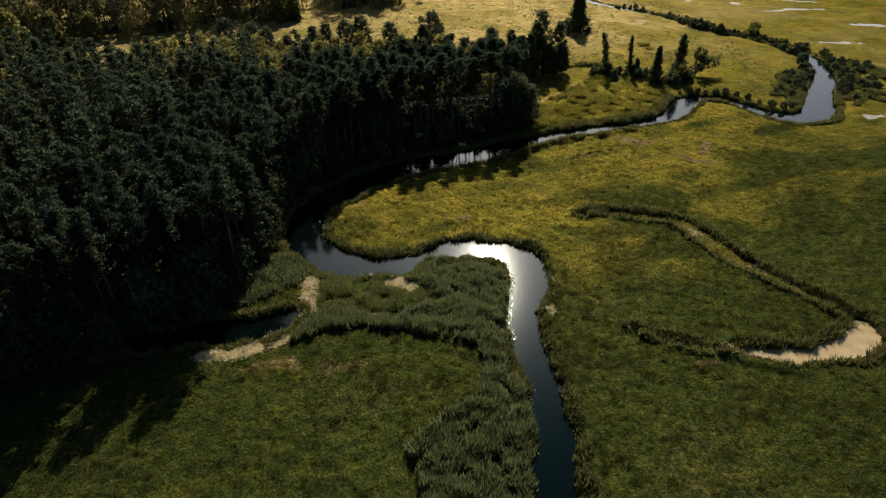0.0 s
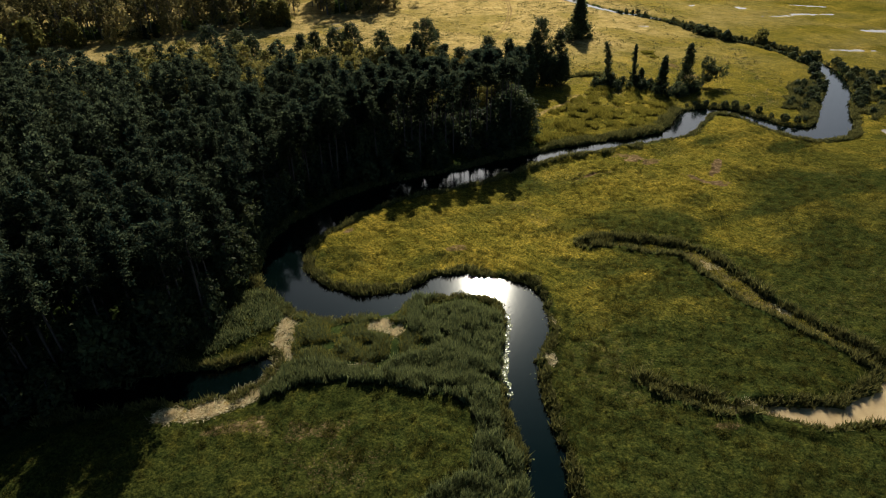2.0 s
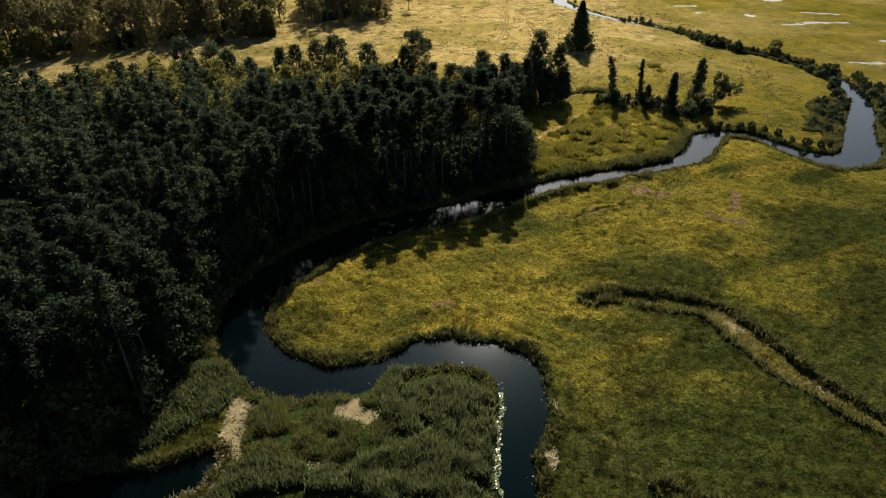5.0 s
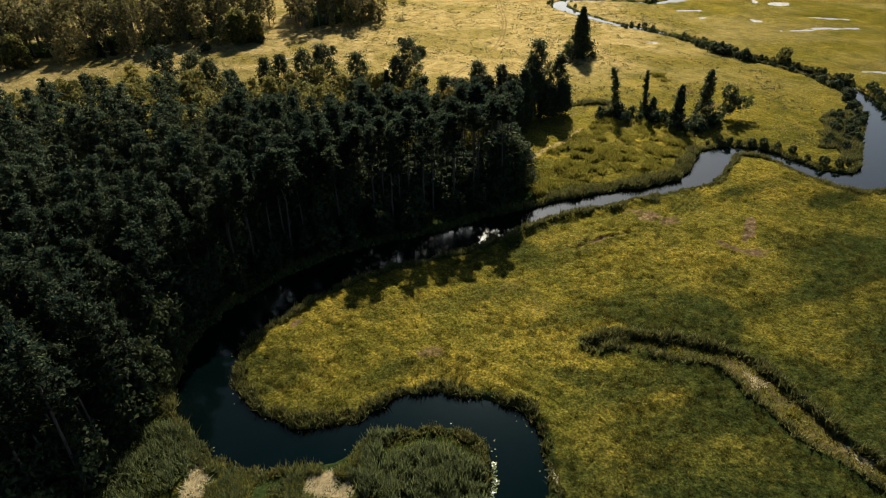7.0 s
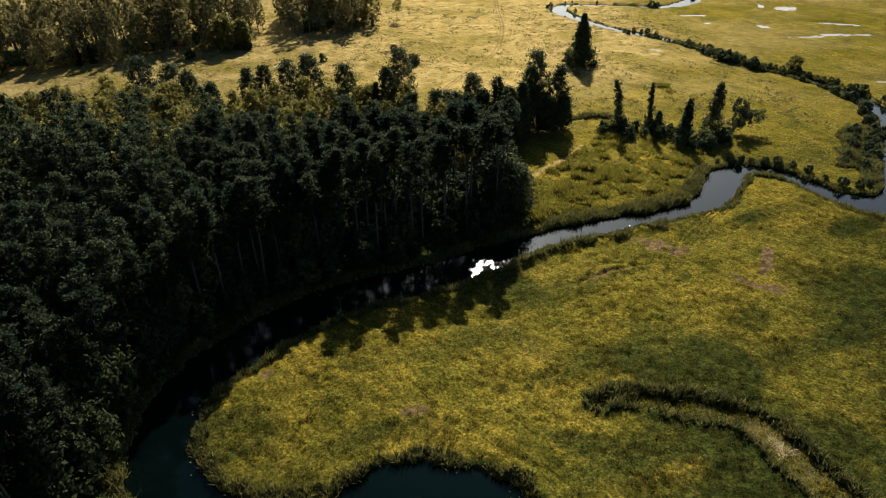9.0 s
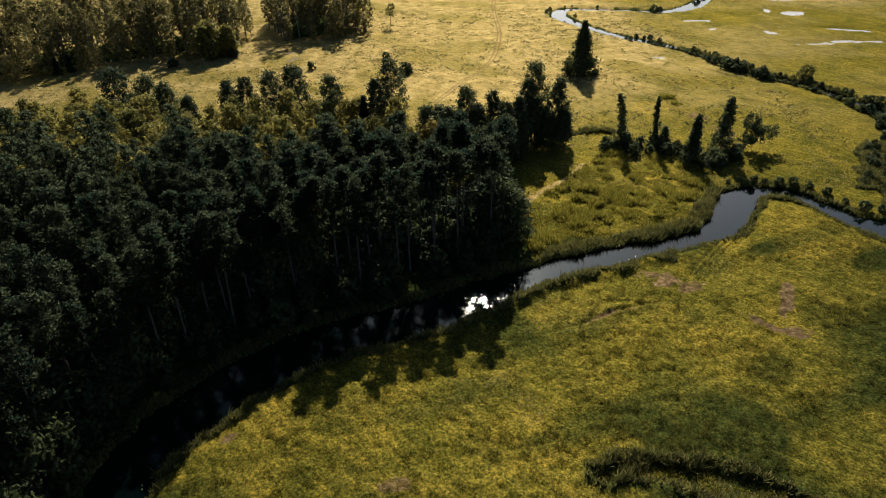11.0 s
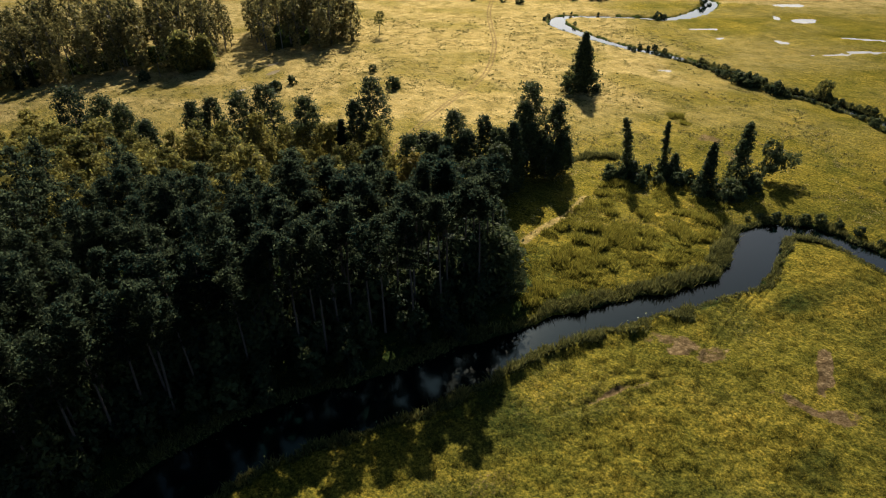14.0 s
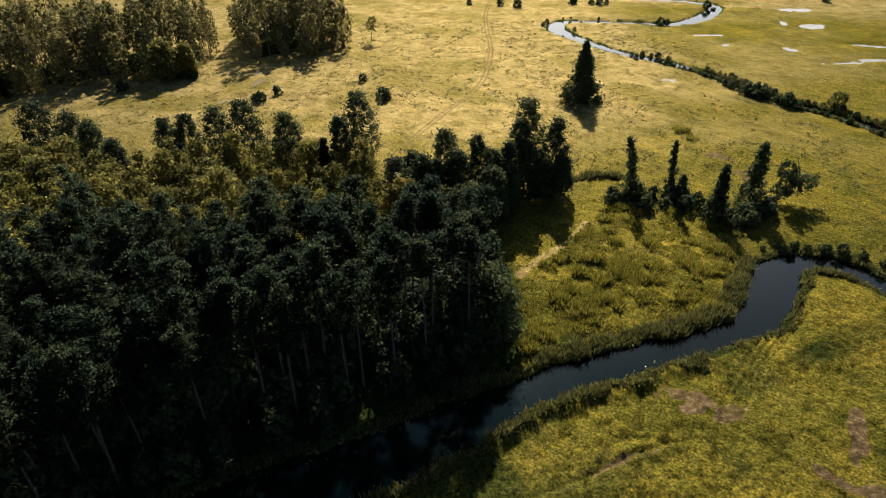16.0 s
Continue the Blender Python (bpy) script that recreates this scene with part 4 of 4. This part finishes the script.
def spreading_shape(rng):
    """An old leaning tree: a forked bole, two leafy heads and a bare dead limb."""
    wood = [tube([(0, 0, 0), (0.5, 0, 2), (1.2, 0, 4.6), (1.7, 0, 7.6)], [0.35, 0.3, 0.22, 0.1], 7),
            tube([(0.9, 0, 3.4), (3.2, 0.2, 5.0), (5.0, 0.2, 5.9)], [0.2, 0.14, 0.06], 6),
            tube([(1.6, 0, 7.0), (2.6, 0, 9.0), (2.8, 0, 10.6), (3.7, 0, 11.9)], [0.12, 0.09, 0.06, 0.015], 5),
            tube([(2.7, 0, 9.6), (2.2, 0, 11.4), (1.4, 0, 12.1)], [0.06, 0.04, 0.012], 4)]
    c = [rng.normal(size=3) * (1.1, 1.0, 1.5) + (0.9, 0, 7.4) for k in range(22)]
    c += [rng.normal(size=3) * (1.4, 1.1, 0.9) + (4.6, 0.2, 5.8) for k in range(22)]
    c += [rng.normal(size=3) * (0.9, 0.9, 1.3) + (0.4, 0, 3.4) for k in range(16)]
    return joined(wood), leaves(rng, c, 0.8 + 0.4 * rng.random(len(c)), 54, 0.34, 0.9)


plant("old_leaning_tree", spreading_shape(rng), GREY_BARK, IVY_LEAF, 96.2, 225, "old leaning tree with two leafy heads and a bare limb", "tree")

# ---- shrubs ----
bush_label = "low dense dark green shrub on the river bank"
kinds = [plant("shrub", broad_shape(rng, 2.6, 1.5, 0.0, 0.8, 0.36, 22), GREY_BARK, IVY_LEAF, x, y, bush_label, "shrub", "shrubs along the river")
         for x, y in ((58, 226), (66, 226.5), (68.5, 229), (75, 226))]
along = np.concatenate([RIVER_UPPER[(RIVER_UPPER[:, 1] > 203) & (RIVER_UPPER[:, 0] > 100)][::3], RIVER_FAR[:70:5]])
away = np.diff(along[:, :2], axis=0)
away /= np.linalg.norm(away, axis=1)[:, None] + 1e-6
spots = []
for k in range(len(away)):
    nx, ny = away[k, 1], -away[k, 0]
    for side in (-1, 1):
        far = 1.0 if along[k, 1] < 260 else 0.55
        if rng.random() < (0.95 if along[k, 1] < 330 else 0.5):
            d = along[k, 2] + 0.9 + 3.0 * far * rng.random()
            spots.append((along[k, 0] + side * nx * d, along[k, 1] + side * ny * d))
spots = np.array(spots)
spots = spots[shore(spots[:, 0], spots[:, 1]) > 0.5]
spots = spots[:190]
set_out(kinds, spots[spots[:, 1] < 262], rng, 0.5, 1.15)
set_out(kinds, spots[spots[:, 1] >= 262], rng, 0.3, 0.75)
more = [(124, 303), (122.5, 300), (125, 298.5), (127, 296), (129.5, 292), (127, 300), (124, 295), (131, 289), (121, 306), (119.5, 309), (133, 286), (59, 228), (61, 226.5), (65, 223), (70, 223.5), (74, 222), (79, 220.5), (83, 218.5), (77.5, 216), (85, 214), (88.5, 217.5), (90, 220), (64, 227.5), (73, 226.5),
        (74, 227), (77, 224), (91, 219), (85, 217), (82, 214), (93, 222), (-44, 305), (-42, 304), (-38, 311), (0, 303), (1.2, 304),
        (-9, 324), (-75, 333), (-96, 319), (95, 457), (97, 458), (55, 458), (64, 452), (38, 463), (110, 455), (114, 456), (106, 456), (165, 442), (168, 440), (128, 406), (131, 405),
        (234, 450), (-27, 262), (-24, 263)]
set_out(kinds, np.array(more, float), rng, 0.8, 1.6)
rough = []
for poly, n in ((ROUGH_WEST, 24), (ROUGH_EAST, 34)):
    ux, uy = strewn(rng, 400, 110, 172, 188, 240)
    inside_it = inside(poly, ux, uy) & in_rough(ux, uy) & (shore(ux, uy) > 0.6)
    rough.append(np.stack([ux[inside_it], uy[inside_it]], 1)[:n])
rough.append(np.array([(84, 205), (87, 205.5), (90, 204.8), (93, 204.6), (96, 203.5), (99, 202.8), (102, 201), (104.5, 197.5), (106.5, 193.5), (109, 190), (112, 188.5), (115, 189.5)], float))
set_out(kinds, np.vstack(rough), rng, 0.4, 0.9)
set_out(kinds, np.array([(43.5, 202.5)]), rng, 0.3, 0.4)
plant("round_shrub", broad_shape(rng, 5.2, 2.7, 0.02, 1.2, 0.34, 44), GREY_BARK, BROAD_LEAF, 146, 286.5, "rounded dark bush standing over the river bank", "shrub")

# ---- reeds, sedge and grass ----
rng = np.random.default_rng(31)
x, y = strewn(rng, 46000, -28, 14, 38, 104)
ok = in_reeds(x, y) & (shore(x, y) > 0.1)
x, y = x[ok], y[ok]
east = (x > -6 + 12 * (vnoise(x, y, 6, 51) - 0.5)) | (y < 84 + 6 * (vnoise(x, y, 5, 74) - 0.5))
pale = (spot(x, y, -8.5, 95, 3.6, 2.3, -20) < 1) | (spot(x, y, -12, 85.3, 2.2, 0.6, 20) < 1) | (gap_to(SEEP, x, y) < 0.2)
e = east & ~pale & (vnoise(x, y, 0.9, 85) + 0.2 * vnoise(x, y, 3.0, 86) > 0.45)
blades("reed_bed", x[e], y[e], 1.1 + 1.2 * vnoise(x[e], y[e], 1.5, 52), 0.11, 9, REED_LEAF, "tall blue-green reeds growing thickly beside the river", "reeds", rng, 0.22, 0.22)
e = ~east & ~pale & (vnoise(x, y, 2.2, 53) > 0.34)
hump = smooth(0.35, 0.65, vnoise(x[e], y[e], 2.2, 53))
mixed_in = rng.random(e.sum()) < 0.35
ex, ey = x[e], y[e]
blades("sedge_tussocks", ex[mixed_in], ey[mixed_in], 0.35 + 0.8 * hump[mixed_in], 0.085, 8, SEDGE_LEAF, "olive sedge in rough tussocks on wet ground", "sedge", rng, 0.4, 0.25)
blades("dark_sedge", ex[~mixed_in], ey[~mixed_in], 0.35 + 1.0 * hump[~mixed_in], 0.085, 8, REED_LEAF, "dark green sedge in rough tussocks on wet ground", "sedge", rng, 0.4, 0.25)
px, py = strewn(rng, 60000, -45, 76, 72, 124)
ok = (gap_to(SEEP, px, py) < 0.6) | (spot(px, py, -8.5, 95, 3.6, 2.3, -20) < 1) | (spot(px, py, -12, 85.3, 2.2, 0.6, 20) < 1) \
    | ((ditch(px, py) < -0.5) & (py < 103) & (vnoise(px, py, 5, 54) > 0.55)) | (spot(px, py, 46, 75, 4, 1.0, 0) < 1) | ((ditch(px, py) < -0.5) & (spot(px, py, 55.2, 114.5, 2.2, 3.2, 20) < 1) & (vnoise(px, py, 1.8, 91) > 0.5)) \
    | (spot(px, py, 21.4, 96, 0.9, 1.6) < 1) | (spot(px, py, 19.3, 86, 0.7, 1.4) < 1) | (spot(px, py, 11.0, 84, 0.6, 4.0) < 1)
ok &= (shore(px, py) > -0.1) & (vnoise(px, py, 1.4, 55) > 0.3)
blades("dead_reeds", px[ok], py[ok], np.full(ok.sum(), 0.32), 0.10, 11, STRAW, "pale straw-coloured dead reeds in silted hollows", "reeds", rng, 1.6, 0.22)

# rank growth along the banks
x, y = strewn(rng, 330000, -60, 175, 38, 330)
g, d = shore(x, y), ditch(x, y)
wood = inside(PINE_WOOD, x, y)
near = (g > 0.05) & (g < 0.6 + 2.2 * vnoise(x, y, 7, 56)) & ~in_reeds(x, y) & (rng.random(len(x)) < np.where(y > 200, 0.6, 1.0))
d = np.minimum(d, gap_to(FIELD_DITCH, x, y))
hedge = (d > -0.5) & (d < 0.1 + 1.3 * vnoise(x, y, 6, 66))
clump = spot(x, y, 36.5, 123.5, 3.0, 1.6, -10) < 1
rough_ground = in_rough(x, y) & (g > 0.3)
take = near | hedge | clump | rough_ground
across = y - (170.5 + 0.325 * (x - 36.5))
north = (x > 34) & (x < 80) & (across > 0) & (across < 30)
south = (x > 60) & (x < 110) & (across <= 0) & (across > -12)
bank = (x > 16) & (x < 60) & (across <= 0) & (across > -13) & (g > 0.3) & (g < 1.2 + 2.6 * vnoise(x, y, 4.5, 81)) & (vnoise(x, y, 2.0, 80) > 0.4)
take |= bank
take |= north & (g > 0.05) & (g < 3.2)
strong = hedge | clump | rough_ground | north
low_here = np.where(strong, 0.6, np.where(south, 0.22, 0.4))
tall_here = low_here + np.where(strong, 1.3, np.where(south, 0.6, 1.15)) * vnoise(x, y, 2.5, 57)
blades("bank_herbs", x[take], y[take], tall_here[take], 0.13, 9, HERB_LEAF, "rank dark green herbs and sedge lining the banks", "herbs", rng, 0.4, 0.22)
take = (inside(SCRUB, x, y) | (spot(x, y, 91, 265, 2.5, 8, 15) < 1)) & (g > 0.8) & (vnoise(x, y, 2.6, 58) > 0.4)
blades("marsh_scrub", x[take], y[take], 0.4 + 1.1 * smooth(0.4, 0.8, vnoise(x[take], y[take], 3.2, 59)), 0.11, 8, SEDGE_LEAF, "rough olive marsh herbs in uneven clumps", "herbs", rng, 0.4, 0.25)
take = inside(SPIT, x, y) & (g > 0.2)
blades("spit_sedge", x[take], y[take], 0.5 + 1.2 * vnoise(x[take], y[take], 3, 60), 0.1, 9, REED_LEAF, "tall olive sedge on low wet ground", "sedge", rng, 0.35, 0.25)

hollow = (ditch(x, y) < -0.5) & (rng.random(len(x)) < 0.7)
blades("hollow_sedge", x[hollow], y[hollow], 0.2 + 0.4 * vnoise(x[hollow], y[hollow], 2, 76), 0.09, 7, SEDGE_LEAF, "short olive sedge filling the silted old river loop", "sedge", rng, 0.5, 0.28)

# meadow tussocks
x, y = strewn(rng, 380000, -60, 110, 42, 190)
hump = vnoise(x, y, 0.85, 61) + 0.4 * vnoise(x, y, 9, 62) + 0.45 * rng.random(len(x))
keep = (hump > 0.98 + 0.3 * smooth(82, 60, y) * smooth(10, 0, x)) & (x > -66 - 0.62 * (y - 49))
x, y, hump = x[keep], y[keep], hump[keep]
keep = (shore(x, y) > 0.9) & ~inside(PINE_WOOD, x, y) & ~in_reeds(x, y) & (ditch(x, y) > 0.7)
for cx, cy, rx, ry, turn, amount in MUD_SPOTS:
    if amount > 0.6:
        keep &= spot(x, y, cx, cy, rx, ry, turn) + 0.8 * (vnoise(x, y, 1.6, 45) - 0.5) > 0.9
for line in RUTS:
    keep &= gap_to(line, x, y) > 0.1
x, y, hump = x[keep], y[keep], hump[keep]
rank = rng.random(len(x)) < 1.3 * lushness(x, y) - 0.15
tall_here = 0.08 + 0.40 * smooth(0.95, 1.5, hump)
blades("meadow_tussocks", x[~rank], y[~rank], tall_here[~rank], 0.05, 5, GRASS_LEAF, "tussocky yellow-green meadow grass", "grass", rng, 0.6, 0.2)
blades("rank_tussocks", x[rank], y[rank], 1.15 * tall_here[rank], 0.05, 5, RANK_LEAF, "dark green rank tussocks in the damp meadow", "grass", rng, 0.6, 0.2)

x, y = strewn(rng, 90000, -140, 130, 200, 420)
keep = (vnoise(x, y, 2.4, 68) + 0.6 * vnoise(x, y, 14, 69) + 0.5 * (rng.random(len(x)) - 0.5) > 0.95) & (shore(x, y) > 1.5) & (pools(x, y) > 1) & ~inside(FAR_WOOD, x, y) & (gap_to(TRACK, x, y) > 0.5)
x, y = x[keep], y[keep]
dark = rng.random(len(x)) < 0.35
blades("rough_tufts", x[dark], y[dark], 0.2 + 0.4 * vnoise(x[dark], y[dark], 2.4, 68), 0.13, 5, HERB_LEAF, "dark olive tufts of rough grass in the dry meadow", "grass", rng, 0.5, 0.3)
x, y = x[~dark], y[~dark]
blades("dry_tussocks", x, y, 0.10 + 0.25 * vnoise(x, y, 2.4, 68), 0.14, 4, HAY_LEAF, "straw-coloured tussocks of dry meadow grass", "grass", rng, 0.7, 0.4)

# floating leaves along the inner banks
rng = np.random.default_rng(41)
x, y = strewn(rng, 9000, -30, 60, 52, 180)
mx, my = strewn(rng, 5000, 8, 16, 79, 99)
x, y = np.concatenate([x, mx]), np.concatenate([y, my])
g = shore(x, y)
ok = (g < -0.35) & (g > -1.5) & (vnoise(x, y, 3.5, 71) > 0.6) & (rng.random(len(x)) < 0.7)
west = (g < -0.05) & (g > -1.3) & (x < 15) & (x > 8) & (y > 79) & (y < 99) & (vnoise(x, y, 1.6, 78) > 0.3)
ok = (ok & (np.arange(len(x)) < 9000)) | west
x, y = x[ok], y[ok]
ang = np.linspace(0, 2 * np.pi, 7)[:-1]
tilt = rng.normal(size=(len(x), 2)) * 0.16
r = 0.05 + 0.10 * rng.random((len(x), 1))
vx, vy = x[:, None] + r * np.cos(ang), y[:, None] + r * np.sin(ang)
vz = WATER_Z + 0.03 + tilt[:, :1] * (vx - x[:, None]) + tilt[:, 1:] * (vy - y[:, None])
PAD, pad_nt, pad_p = nodes_of("lily_pad")
pad_nt.links.new(ramp(pad_nt, noise_node(pad_nt, 0.4), [(0.3, (0.10, 0.13, 0.04)), (0.7, (0.24, 0.24, 0.10))]), pad_p.inputs["Base Color"])
pad_p.inputs["Roughness"].default_value = 0.22
tagged(new("lily_pads", mesh_from("lily_pads", np.stack([vx, vy, vz], -1).reshape(-1, 3), np.arange(6 * len(x)).reshape(-1, 6), [PAD])),
       "small floating leaves and weed on the river", "water plants", kind="stuff")
